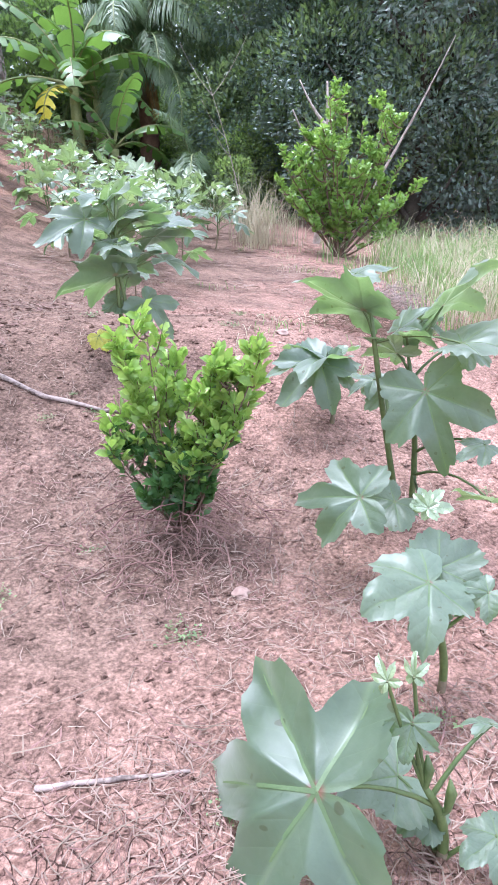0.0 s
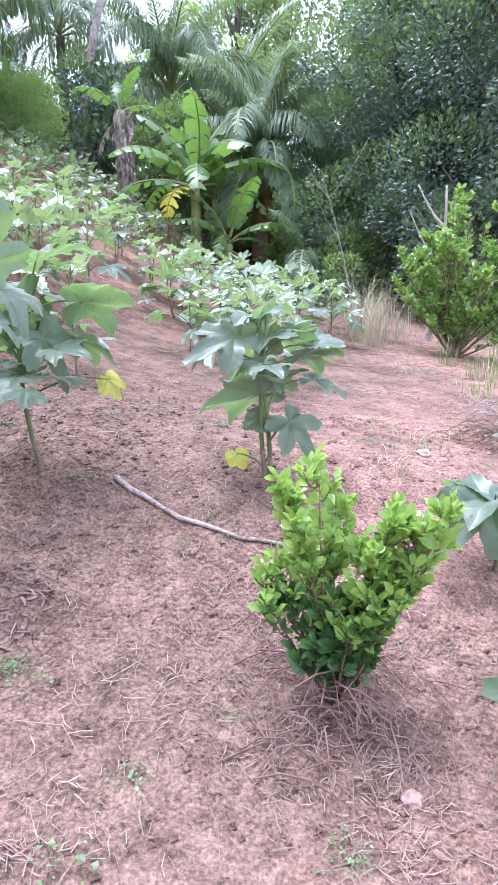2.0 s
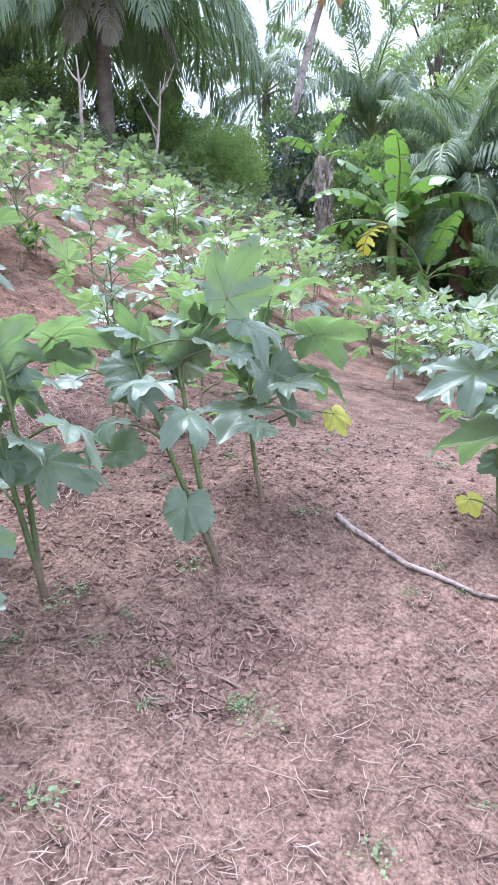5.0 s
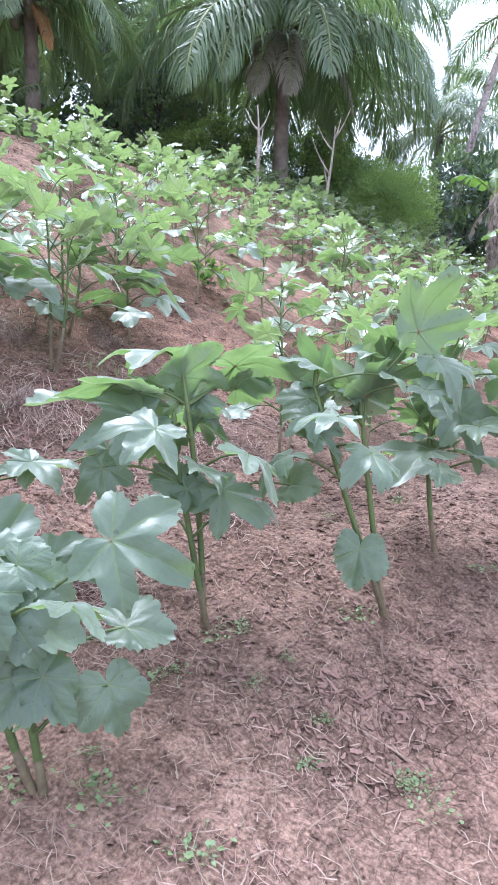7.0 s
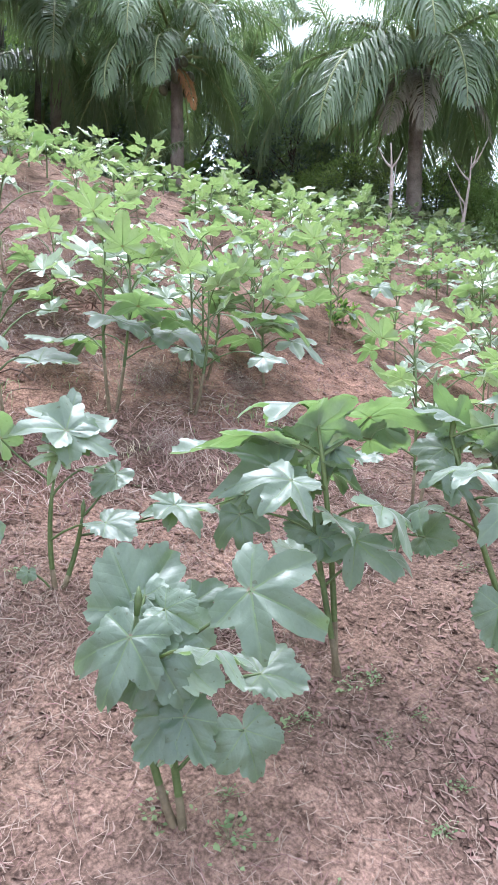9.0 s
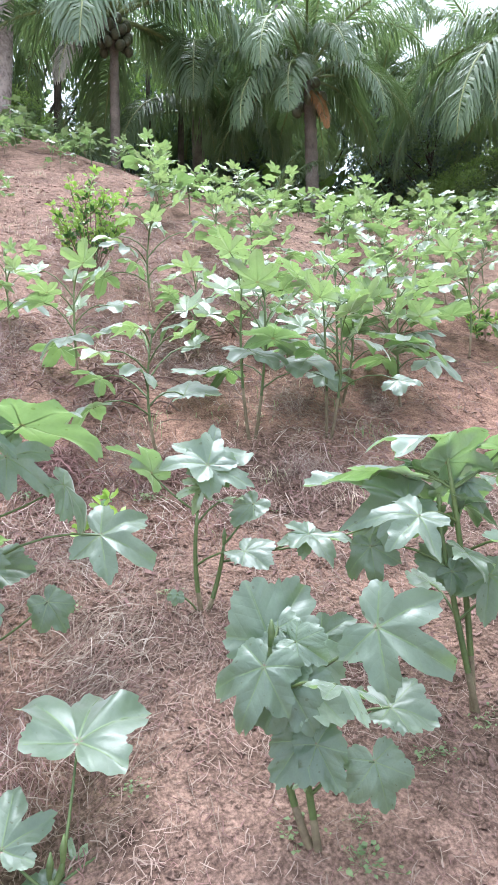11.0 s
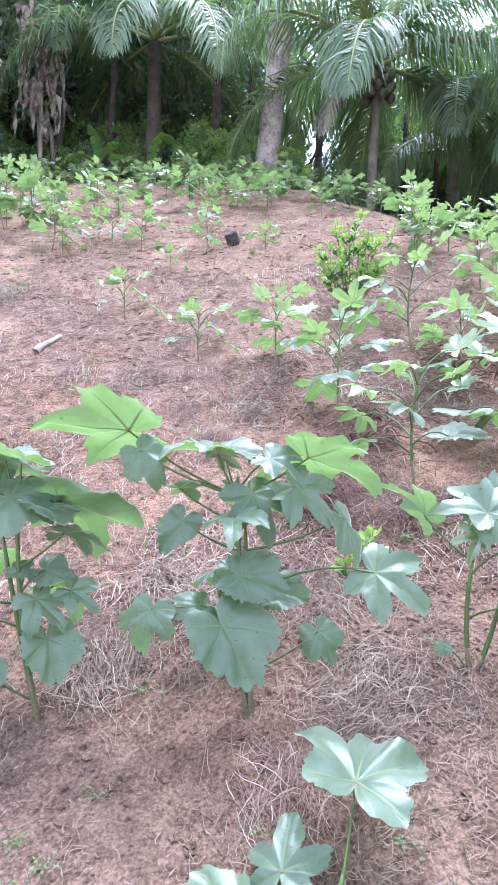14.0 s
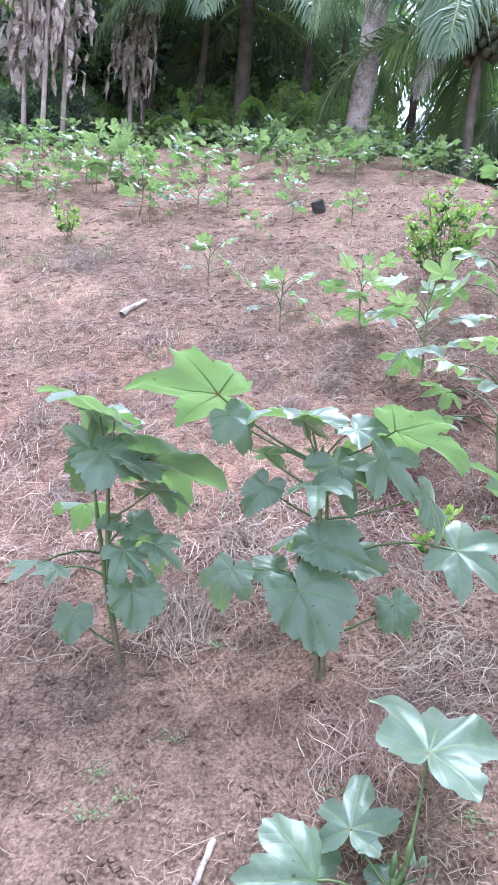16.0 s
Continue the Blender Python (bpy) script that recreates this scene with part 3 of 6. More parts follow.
def okra_leaf(name, seed, sinus, mats, teeth=0.034, hang=0.25, n=105, ring=(0.16, 0.34, 0.54, 0.72, 0.88, 1.0), show="both", blunt=1.6, fold=0.12):
    """A five-lobed toothed leaf; the stalk joins at the origin, the middle lobe points to +y and is 1 long."""
    rng = random.Random(seed)
    lobes = (-114, -54, 0, 54, 114)
    reach = {c: (1.0 if c == 0 else 0.86 if abs(c) == 54 else 0.62) * rng.uniform(0.85, 1.12) for c in lobes}
    reach[0] = 1.0
    bow = {c: rng.uniform(0.45, 1.7) for c in lobes}
    turn = {c: rng.uniform(-5, 5) for c in lobes}
    cut = {k: sinus * rng.uniform(0.88, 1.12) * (1 if k in (1, 2) else 0.9) for k in range(4)}

    def rim(deg):
        if deg <= lobes[0] or deg >= lobes[-1]:
            a = min(1.0, (abs(deg) - 114) / 66)
            top = reach[-114] if deg < 0 else reach[114]
            return top + (0.06 - top) * a ** blunt
        k = next(k for k in range(4) if deg < lobes[k + 1])
        a, c = lobes[k], lobes[k + 1]
        valley = (a + c) / 2 + turn[c]
        if deg < valley:
            return reach[a] + (cut[k] - reach[a]) * ((deg - a) / (valley - a)) ** blunt
        return reach[c] + (cut[k] - reach[c]) * ((c - deg) / (c - valley)) ** blunt

    def sag(deg):
        near = [math.exp(-((deg - c) / 26) ** 2) + 1e-6 for c in lobes]
        return sum(w * bow[c] for w, c in zip(near, lobes)) / sum(near)

    lop, crease = rng.uniform(-0.2, 0.2), rng.uniform(-0.3, 0.42)

    def surface(r, deg):
        a = radians(deg)
        x, y = r * math.sin(a), r * math.cos(a)
        off = min(min(abs(deg - c) for c in lobes), 30)
        z = fold * r * math.sin(radians(off)) * 1.6 - hang * sag(deg) * r * r * (0.6 + 0.4 * r) + lop * r * x - crease * (abs(x) - 0.35 * x * x)
        z += 0.24 * r * noise.noise((x * 1.9, y * 1.9, seed * 3.7)) + 0.09 * r * noise.noise((x * 5, y * 5, seed * 1.9 + 40))
        return x, y, z + 0.03 * r * r * math.sin(a * 10 + seed * 2)

    jig = [rng.uniform(-1, 1) for _ in range(n)]
    v, f, idx = [(0, 0, 0)], [], []
    for q in ring:
        for k in range(n):
            deg = -180 + 360 * (k + 0.5) / n
            r = rim(deg)
            if q == 1.0 and teeth:
                r *= 1 + teeth * 2.4 * ((k + k // 11) % 5 / 4 - 0.5) + 0.04 * jig[k] + 0.04 * noise.noise((k * 0.16, seed, 0))
            v.append(surface(r * q, deg))
    for k in range(n):
        m = (k + 1) % n
        f.append((0, 1 + m, 1 + k))
        for j in range(len(ring) - 1):
            o, p = 1 + j * n, 1 + (j + 1) * n
            f.append((o + k, o + m, p + m, p + k))
    idx = [0] * len(f)
    if show == "veins":
        v, f, idx = [], [], []
    for c in lobes if show != "blade" else ():
        a = radians(c)
        side = Vector((math.cos(a), -math.sin(a), 0))
        s = len(v)
        for k in range(7):
            w = 0.013 * (1 - 0.85 * k / 6)
            mid = Vector(surface(rim(c) * 0.93 * k / 6, c)) + Vector((0, 0, 0.005))
            v += [tuple(mid - side * w), tuple(mid + side * w)]
        for k in range(6):
            o = s + 2 * k
            f.append((o, o + 1, o + 3, o + 2))
            idx.append(1 if show == "both" else 0)
    return lay_map(mesh_of(name, v, f, mats, idx), [q[:2] for q in v])


# Forms of blade: seed, how deep the bays go, droop, bluntness of the lobes, fold.
FORMS = [(0, 0.56, 0.2, 1.7, 0.1), (1, 0.46, 0.3, 1.5, 0.2), (2, 0.74, 0.16, 2.1, 0.06), (3, 0.4, 0.34, 1.5, 0.25), (4, 0.62, 0.5, 1.9, 0.15)]
LEAF = [okra_leaf("okra_leaf", k + 50 * j, s, [OKRA, VEIN], hang=h, blunt=p, fold=w) for j in range(2) for k, s, h, p, w in FORMS]
BLADES = [[(okra_leaf("leaf_blade", k + 60 * j, s, [m], hang=h, show="blade", blunt=p, fold=w), okra_leaf("venation", k + 60 * j, s, [VEIN], hang=h, show="veins", blunt=p, fold=w)) for j in range(3)]
          for k, s, h, p, w, m in [(*q, OKRA) for q in FORMS] + [(20, 0.42, 0.1, 1.5, 0.25, YOUNG), (21, 0.35, 0.3, 1.4, 0.3, YOUNG), (31, 0.7, 0.4, 1.8, 0.1, YELLOWED)]]
YLEAF = [okra_leaf("young_leaf", 20 + k, s, [YOUNG, VEIN], hang=h, blunt=1.5, fold=0.35) for k, (s, h) in enumerate(((0.45, 0.0), (0.38, 0.2), (0.42, -0.15)))]
COARSE = [okra_leaf("okra_leaf", k, s, [OKRA, VEIN], 0.0, h, 35, (0.5, 1.0), blunt=p, fold=w) for k, s, h, p, w in FORMS]
YOUNG_COARSE = [okra_leaf("young_leaf", 20 + k, s, [YOUNG, VEIN], 0.0, h, 35, (0.5, 1.0), blunt=1.5, fold=0.35) for k, (s, h) in enumerate(((0.45, 0.0), (0.38, 0.2), (0.42, -0.15)))]


def leaf_pose(p, out, normal, size, wide=1.0):
    y = Vector(out).normalized()
    z = Vector(normal)
    z = (z - y * z.dot(y)).normalized()
    x = y.cross(z)
    m = Matrix((x, y, z)).transposed().to_4x4()
    return Matrix.Translation(p) @ m @ Matrix.Diagonal((size * wide, size, size, 1))


OKRA_LABEL = "green okra plant with broad lobed leaves in red soil"


def okra_plant(seed, height, stems=1, leaves=11, leaf=0.16, spread=1.0, label=OKRA_LABEL, m=None, lean=(0, 0), low=0.3, group="okra plants in the field", joined=False):
    """A plant at the origin: stems with nodes, long leaf stalks, drooping leaves below and young ones on top."""
    rng = random.Random(seed)
    ob = thing("okra_plant", label, "plant", m or Matrix(), group)
    b = Build()
    put = []
    for s in range(stems):
        turn = rng.uniform(0, 6.28)
        tip = Vector((math.cos(turn) * 0.1 * s + lean[0], math.sin(turn) * 0.1 * s + lean[1], height * (1 - 0.15 * s)))
        foot = Vector((math.cos(turn) * 0.02 * s, math.sin(turn) * 0.02 * s, -0.03))
        way = bend(foot, tip, (rng.uniform(-0.04, 0.04), rng.uniform(-0.04, 0.04), 0), 7)
        thick = 0.0042 + 0.004 * height
        b.tube(way[:3], [thick * 1.2, thick * 1.1, thick], 7, 1)
        b.tube(way[2:], [thick * (1 - 0.12 * k) for k in range(5)], 7, 0)
        count = leaves // stems
        for k in range(count):
            w = low + (0.97 - low) * k / max(1, count - 1)
            q = w * 6
            i = min(int(q), 5)
            node = way[i].lerp(way[i + 1], q - i)
            a = turn + k * 2.4 + rng.uniform(-0.4, 0.4)
            top = w > 0.62
            reach = spread * (0.24 * (1.15 - w) + 0.09) * rng.uniform(0.6, 1.25)
            rise = (0.05 if w < 0.5 else 0.12) * rng.uniform(0.4, 1.3)
            out = Vector((math.cos(a), math.sin(a), 0))
            p = node + out * reach + Vector((0, 0, rise))
            b.tube(bend(node, p, (0, 0, 0.02 + 0.1 * reach), 5), [0.0042, 0.0036, 0.0032, 0.003, 0.0028], 5, 0, False)
            size = leaf * (0.78 if top else 1.0 - 0.35 * max(0, 0.4 - w)) * rng.uniform(0.72, 1.2)
            drop = rng.uniform(-1.2, -0.15) if top else rng.uniform(-0.5, 0.35)
            nor = Vector((0, 0, 1)) + out * drop * 0.6 + Vector((rng.uniform(-0.6, 0.6), rng.uniform(-0.6, 0.6), 0))
            put.append((p, out + Vector((rng.uniform(-0.3, 0.3), rng.uniform(-0.3, 0.3), -drop)), nor, size, top))
        b.tube([way[-1], way[-1] + Vector((0.01, 0, 0.05))], [0.012, 0.003], 6, 0)
    part("stalk", b.mesh("okra_stalk", [STALK, STALK_OLD]), ob, "green ridged stalk with leaf stalks")
    placed = [((rng.choice(YOUNG_COARSE if joined else YLEAF) if top else rng.choice(COARSE if joined else LEAF)), leaf_pose(p, out, nor, size)) for p, out, nor, size, top in put]
    if joined:
        part("foliage", joined_leaves(placed), ob, "broad lobed green leaves")
    else:
        for me, at in placed:
            part("leaf", me, ob, m=at)
    return ob


def joined_leaves(placed):
    """Far plants: the same leaves in one mesh."""
    v, f, i, flat = [], [], [], []
    for me, at in placed:
        o = len(v)
        flat += [tuple(q.co.xy) for q in me.vertices]
        v += [tuple(at @ q.co) for q in me.vertices]
        shade = 2 if me.materials[0] == YOUNG else 0
        for p in me.polygons:
            f.append(tuple(o + c for c in p.vertices))
            i.append(1 if p.material_index else shade)
    return lay_map(mesh_of("okra_foliage", v, f, [OKRA, VEIN, YOUNG], i), flat)


def shaped_okra(place, tips, rows, label, fill=0):
    """A near plant whose leaves are set one by one: leaf rows hold where the stalk joins and the lobe's tip, from the plant's foot, the leaf's form and how its upper face lies: 0 up, 1 towards the path, 2 away from it."""
    ob = thing("okra_plant", label, "plant", Matrix.Translation((*place, ground_at(*place))), "okra plants near the path")
    b = Build()
    stems = []
    for k, tip in enumerate(tips):
        tip = Vector(tip)
        way = bend((0.012 * k, 0.008 * k, -0.03), tip, (0.02 * math.sin(k * 3 + tip.z * 9), 0.02 * math.cos(k * 5 + tip.z * 7), 0), 9)
        b.tube(way[:3], [0.011, 0.01, 0.0092], 8, 1)
        b.tube(way[2:], [0.0092, 0.009, 0.0087, 0.0083, 0.0077, 0.0068, 0.0045], 8, 0)
        b.tube([tip, tip + Vector((0.004, 0.003, 0.035)), tip + Vector((0.0, 0.006, 0.06))], [0.006, 0.009, 0.002], 6, 0)
        stems.append(way)
    for k, (ax, ay, az, tx, ty, tz, form, face) in enumerate(rows):
        a, t = Vector((ax, ay, az)), Vector((tx, ty, tz))
        way = min(stems, key=lambda s: min((q - a).length for q in s))
        node = min(way, key=lambda q: (q - a).length + abs(q.z - (a.z - 0.1)))
        b.tube(bend(node, a, (0, 0, 0.12 * (node - a).length * (1 if a.z < node.z + 0.1 else -0.4)), 6), [0.0048, 0.0042, 0.0038, 0.0034, 0.0032, 0.003], 6, 0, False)
        out = t - a
        path_way = Vector((-0.25 - place[0] - a.x, 0.1 - place[1] - a.y, 0)).normalized()
        nor = Vector((0.12 * math.sin(k * 2.3), 0.12 * math.cos(k * 3.1), (1.0, 0.75, 0.8)[face])) + path_way * (0.12, 0.8, -0.55)[face]
        leaf = part("leaf", BLADES[form][k % 3][0], ob, "yellowing lobed leaf" if form == 7 else "", leaf_pose(a, out, nor, out.length * (0.92, 0.82, 0.98)[face], 0.9 + 0.12 * math.sin(k * 1.7)))
        part("venation", BLADES[form][k % 3][1], leaf)
    rng = random.Random(int(abs(place[0] * 100) + abs(place[1] * 37)))
    for k in range(fill):
        way = stems[k % len(stems)]
        node = way[rng.randint(4, 8)]
        c = k * 2.4 + rng.uniform(-0.5, 0.5)
        out = Vector((math.cos(c), math.sin(c), rng.uniform(-0.6, 0.25)))
        a = node + Vector((out.x, out.y, 0)) * rng.uniform(0.1, 0.26) + Vector((0, 0, rng.uniform(0.02, 0.12)))
        b.tube(bend(node, a, (0, 0, 0.02), 5), [0.0045, 0.004, 0.0036, 0.0032, 0.003], 6, 0, False)
        form = rng.randrange(5)
        leaf = part("leaf", BLADES[form][k % 3][0], ob, m=leaf_pose(a, out, Vector((rng.uniform(-0.4, 0.4), rng.uniform(-0.4, 0.4), 1)), rng.uniform(0.09, 0.15)))
        part("venation", BLADES[form][k % 3][1], leaf)
    part("stalk", b.mesh("okra_stalk", [STALK, STALK_OLD]), ob, "green ridged stalk with leaf stalks")
    return ob


def spot(x, y, turn=0.0, size=1.0, sink=0.0):
    return pose(x, y, ground_at(x, y) - sink, 0, 0, turn) @ Matrix.Scale(size, 4)


# Near plants, leaf by leaf.
shaped_okra((0.35, 0.66), [(-0.04, -0.00, 0.17), (-0.00, -0.00, 0.12)], [
    (-0.21, -0.04, 0.20, -0.55, 0.09, 0.07, 3, 1), (-0.07, -0.00, 0.30, -0.09, -0.04, 0.24, 3, 1), (-0.11, 0.01, 0.37, -0.13, 0.04, 0.40, 6, 1),
    (-0.07, 0.02, 0.37, -0.07, 0.04, 0.41, 6, 1), (-0.07, 0.05, 0.13, -0.19, -0.01, 0.18, 2, 1), (-0.02, 0.03, 0.08, -0.08, -0.01, 0.07, 2, 1),
    (0.08, -0.01, 0.08, -0.00, -0.06, 0.07, 0, 1), (0.07, 0.06, 0.24, 0.01, 0.07, 0.24, 1, 2),
], "okra plant with wide pale lobed leaves beside the path")
shaped_okra((0.43, 1.03), [(-0.04, -0.00, 0.22)], [
    (-0.05, -0.00, 0.28, -0.22, -0.10, 0.27, 0, 1), (-0.02, 0.05, 0.28, 0.10, 0.11, 0.31, 2, 1), (-0.02, 0.04, 0.18, -0.09, -0.00, 0.16, 2, 1),
    (0.07, 0.00, 0.26, -0.01, -0.04, 0.23, 1, 1),
], "small okra plant with one broad pale leaf")
shaped_okra((0.45, 1.66), [(-0.14, -0.01, 0.67), (-0.03, -0.00, 0.55)], [
    (0.00, -0.12, 0.48, 0.06, -0.26, 0.26, 1, 1), (-0.18, 0.04, 0.76, -0.08, 0.02, 0.81, 0, 0), (-0.16, -0.01, 0.67, -0.33, 0.00, 0.78, 0, 2),
    (0.05, 0.00, 0.68, 0.19, 0.04, 0.80, 0, 2), (-0.05, -0.05, 0.61, 0.05, -0.03, 0.59, 1, 2), (-0.05, 0.05, 0.61, 0.03, 0.03, 0.69, 0, 0),
    (0.01, 0.05, 0.63, 0.09, 0.01, 0.60, 1, 1), (-0.17, -0.26, 0.24, -0.40, -0.16, 0.19, 1, 1), (-0.03, -0.40, 0.29, -0.07, -0.37, 0.32, 5, 1),
    (-0.03, -0.40, 0.29, 0.02, -0.35, 0.33, 5, 1), (0.15, -0.19, 0.36, 0.06, -0.24, 0.36, 0, 1), (-0.06, 0.10, 0.42, -0.14, 0.04, 0.37, 2, 1),
    (-0.06, -0.00, 0.55, -0.16, 0.00, 0.61, 5, 2), (0.15, -0.29, 0.25, 0.05, -0.28, 0.28, 5, 2), (0.15, 0.11, 0.55, 0.24, 0.06, 0.50, 2, 1),
    (-0.06, -0.15, 0.17, -0.16, -0.22, 0.13, 2, 1),
], "tall okra plant with large grey-green leaves by the path", 2)
shaped_okra((0.26, 2.23), [(-0.03, -0.00, 0.23)], [
    (-0.03, -0.00, 0.25, -0.29, -0.06, 0.27, 1, 0), (-0.05, -0.05, 0.25, -0.23, -0.19, 0.12, 1, 1), (-0.01, -0.05, 0.25, 0.09, -0.12, 0.15, 1, 1),
    (-0.01, 0.05, 0.24, -0.15, 0.02, 0.33, 2, 0), (0.00, 0.05, 0.25, 0.10, 0.04, 0.30, 2, 0), (-0.04, -0.02, -0.02, -0.09, -0.03, -0.02, 2, 0),
], "small okra plant with drooping grey-green leaves")
shaped_okra((-1.40, 1.88), [(-0.08, -0.07, 0.68), (-0.18, -0.16, 0.71)], [
    (-0.01, -0.15, 0.25, 0.01, -0.22, 0.13, 2, 1), (0.05, 0.02, 0.87, 0.08, 0.08, 1.05, 0, 2), (-0.06, -0.06, 0.68, 0.03, 0.05, 0.78, 0, 2),
    (-0.07, -0.03, 0.80, -0.13, -0.11, 0.84, 1, 0), (-0.18, -0.16, 0.77, -0.24, -0.24, 0.82, 0, 0), (-0.16, -0.19, 0.62, -0.20, -0.29, 0.57, 1, 1),
    (-0.16, -0.18, 0.58, -0.04, -0.16, 0.51, 1, 1), (-0.10, -0.02, 0.67, -0.18, -0.07, 0.75, 0, 2), (-0.08, -0.07, 0.69, -0.07, -0.04, 0.84, 5, 2),
    (-0.06, 0.08, 0.84, -0.17, 0.00, 0.91, 0, 2), (-0.22, -0.09, 0.74, -0.26, -0.11, 0.87, 0, 2), (-0.22, -0.13, 0.67, -0.36, -0.17, 0.68, 2, 1),
    (-0.15, -0.07, 0.69, -0.05, -0.01, 0.64, 1, 0), (-0.07, 0.07, 0.78, -0.06, 0.10, 0.91, 1, 2),
], "tall okra plant with bright sunlit upper leaves", 9)
shaped_okra((-1.42, 2.27), [(-0.04, -0.01, 0.56)], [
    (0.20, 0.02, 0.63, 0.37, 0.10, 0.64, 0, 2), (0.17, 0.04, 0.49, 0.32, 0.11, 0.41, 1, 2), (0.25, 0.09, 0.34, 0.32, 0.06, 0.27, 7, 1),
    (0.05, -0.01, 0.50, 0.20, -0.08, 0.32, 1, 1), (-0.04, -0.01, 0.40, -0.14, -0.07, 0.44, 1, 0), (-0.01, -0.06, 0.37, -0.25, -0.19, 0.37, 1, 0),
    (-0.11, 0.02, 0.46, -0.22, -0.01, 0.53, 1, 2), (-0.07, 0.03, 0.57, 0.06, 0.09, 0.58, 5, 2), (0.01, 0.06, 0.77, 0.22, 0.09, 0.86, 0, 0),
    (-0.04, -0.01, 0.56, -0.09, -0.02, 0.68, 5, 2), (-0.08, 0.08, 0.46, 0.01, 0.13, 0.59, 1, 2), (-0.06, 0.06, 0.55, -0.04, 0.09, 0.73, 0, 2),
], "okra plant with a dark woody foot", 6)
shaped_okra((-1.75, 1.44), [(-0.05, -0.04, 0.75), (-0.07, -0.06, 0.58)], [
    (-0.05, -0.04, 0.73, 0.02, 0.04, 0.83, 0, 2), (-0.14, -0.12, 0.69, -0.32, -0.25, 0.74, 0, 2), (-0.12, -0.04, 0.80, -0.25, -0.20, 0.80, 1, 0),
    (-0.11, -0.14, 0.62, -0.18, -0.37, 0.57, 1, 1), (-0.34, -0.17, 0.66, -0.45, -0.31, 0.66, 2, 0), (-0.18, -0.22, 0.48, -0.11, -0.25, 0.37, 4, 1),
    (-0.03, -0.05, 0.43, -0.15, -0.07, 0.51, 2, 1), (0.01, -0.08, 0.43, 0.10, -0.06, 0.37, 1, 1), (0.09, -0.02, 0.43, 0.26, 0.01, 0.35, 3, 1),
    (0.15, 0.20, 0.42, 0.26, 0.23, 0.43, 2, 1), (-0.01, 0.13, 0.76, 0.13, 0.27, 0.79, 0, 2), (-0.05, 0.02, 0.67, 0.04, 0.03, 0.58, 1, 1),
    (-0.04, 0.01, 0.60, 0.03, 0.09, 0.57, 1, 2), (-0.19, -0.03, 0.70, -0.23, -0.09, 0.75, 1, 0), (-0.11, -0.03, 0.56, -0.20, -0.09, 0.50, 2, 2),
    (-0.08, -0.01, 0.67, -0.11, -0.01, 0.80, 5, 2), (-0.04, 0.17, 0.69, 0.03, 0.24, 0.74, 0, 2),
], "okra plant with two stalks and deeply lobed leaves", 7)
shaped_okra((-1.57, 0.80), [(-0.04, -0.07, 0.47), (-0.02, -0.04, 0.38)], [
    (-0.08, -0.05, 0.46, -0.11, 0.08, 0.61, 2, 1), (0.07, 0.14, 0.51, 0.25, 0.25, 0.45, 1, 1), (0.01, -0.11, 0.45, 0.06, -0.21, 0.33, 4, 1),
    (-0.01, -0.02, 0.48, 0.07, 0.03, 0.45, 2, 1), (-0.03, -0.02, 0.41, 0.11, 0.06, 0.31, 2, 1), (0.01, -0.06, 0.41, 0.11, -0.03, 0.31, 2, 1),
    (0.02, -0.03, 0.27, 0.04, -0.13, 0.19, 2, 1), (0.05, -0.01, 0.27, 0.13, 0.01, 0.18, 2, 1), (0.09, 0.11, 0.22, 0.16, 0.11, 0.12, 2, 1),
    (0.04, 0.19, 0.30, 0.11, 0.29, 0.29, 2, 0), (0.03, -0.03, 0.19, 0.03, -0.07, 0.17, 5, 1), (-0.08, -0.03, 0.49, -0.16, -0.09, 0.54, 2, 1),
    (-0.07, 0.08, 0.45, 0.03, 0.15, 0.43, 1, 1), (-0.02, -0.04, 0.44, 0.01, -0.12, 0.35, 2, 1), (-0.03, 0.05, 0.24, -0.03, -0.03, 0.22, 2, 1),
    (-0.05, 0.13, 0.30, -0.02, 0.20, 0.32, 1, 2),
], "low leafy okra plant with overlapping dark leaves", 2)
shaped_okra((-2.50, 0.87), [(0.00, 0.00, 0.36), (0.04, 0.08, 0.24)], [
    (0.02, 0.04, 0.53, -0.14, -0.06, 0.68, 1, 1), (0.02, 0.04, 0.53, 0.02, 0.25, 0.61, 0, 1), (-0.01, 0.05, 0.53, -0.07, 0.13, 0.71, 3, 1),
    (-0.12, -0.13, 0.50, -0.19, -0.22, 0.64, 1, 2), (0.22, 0.33, 0.28, 0.22, 0.19, 0.27, 1, 1), (0.22, 0.33, 0.28, 0.33, 0.48, 0.27, 1, 0),
    (0.33, 0.54, 0.31, 0.39, 0.49, 0.16, 4, 1), (0.07, 0.19, 0.38, 0.08, 0.08, 0.31, 2, 1), (-0.01, -0.09, 0.07, 0.01, -0.11, 0.03, 2, 1),
    (0.01, 0.02, 0.45, 0.01, -0.10, 0.44, 6, 1), (0.04, 0.09, 0.40, 0.09, 0.15, 0.41, 5, 0),
], "slim okra plant with a few long-stalked leaves", 1)
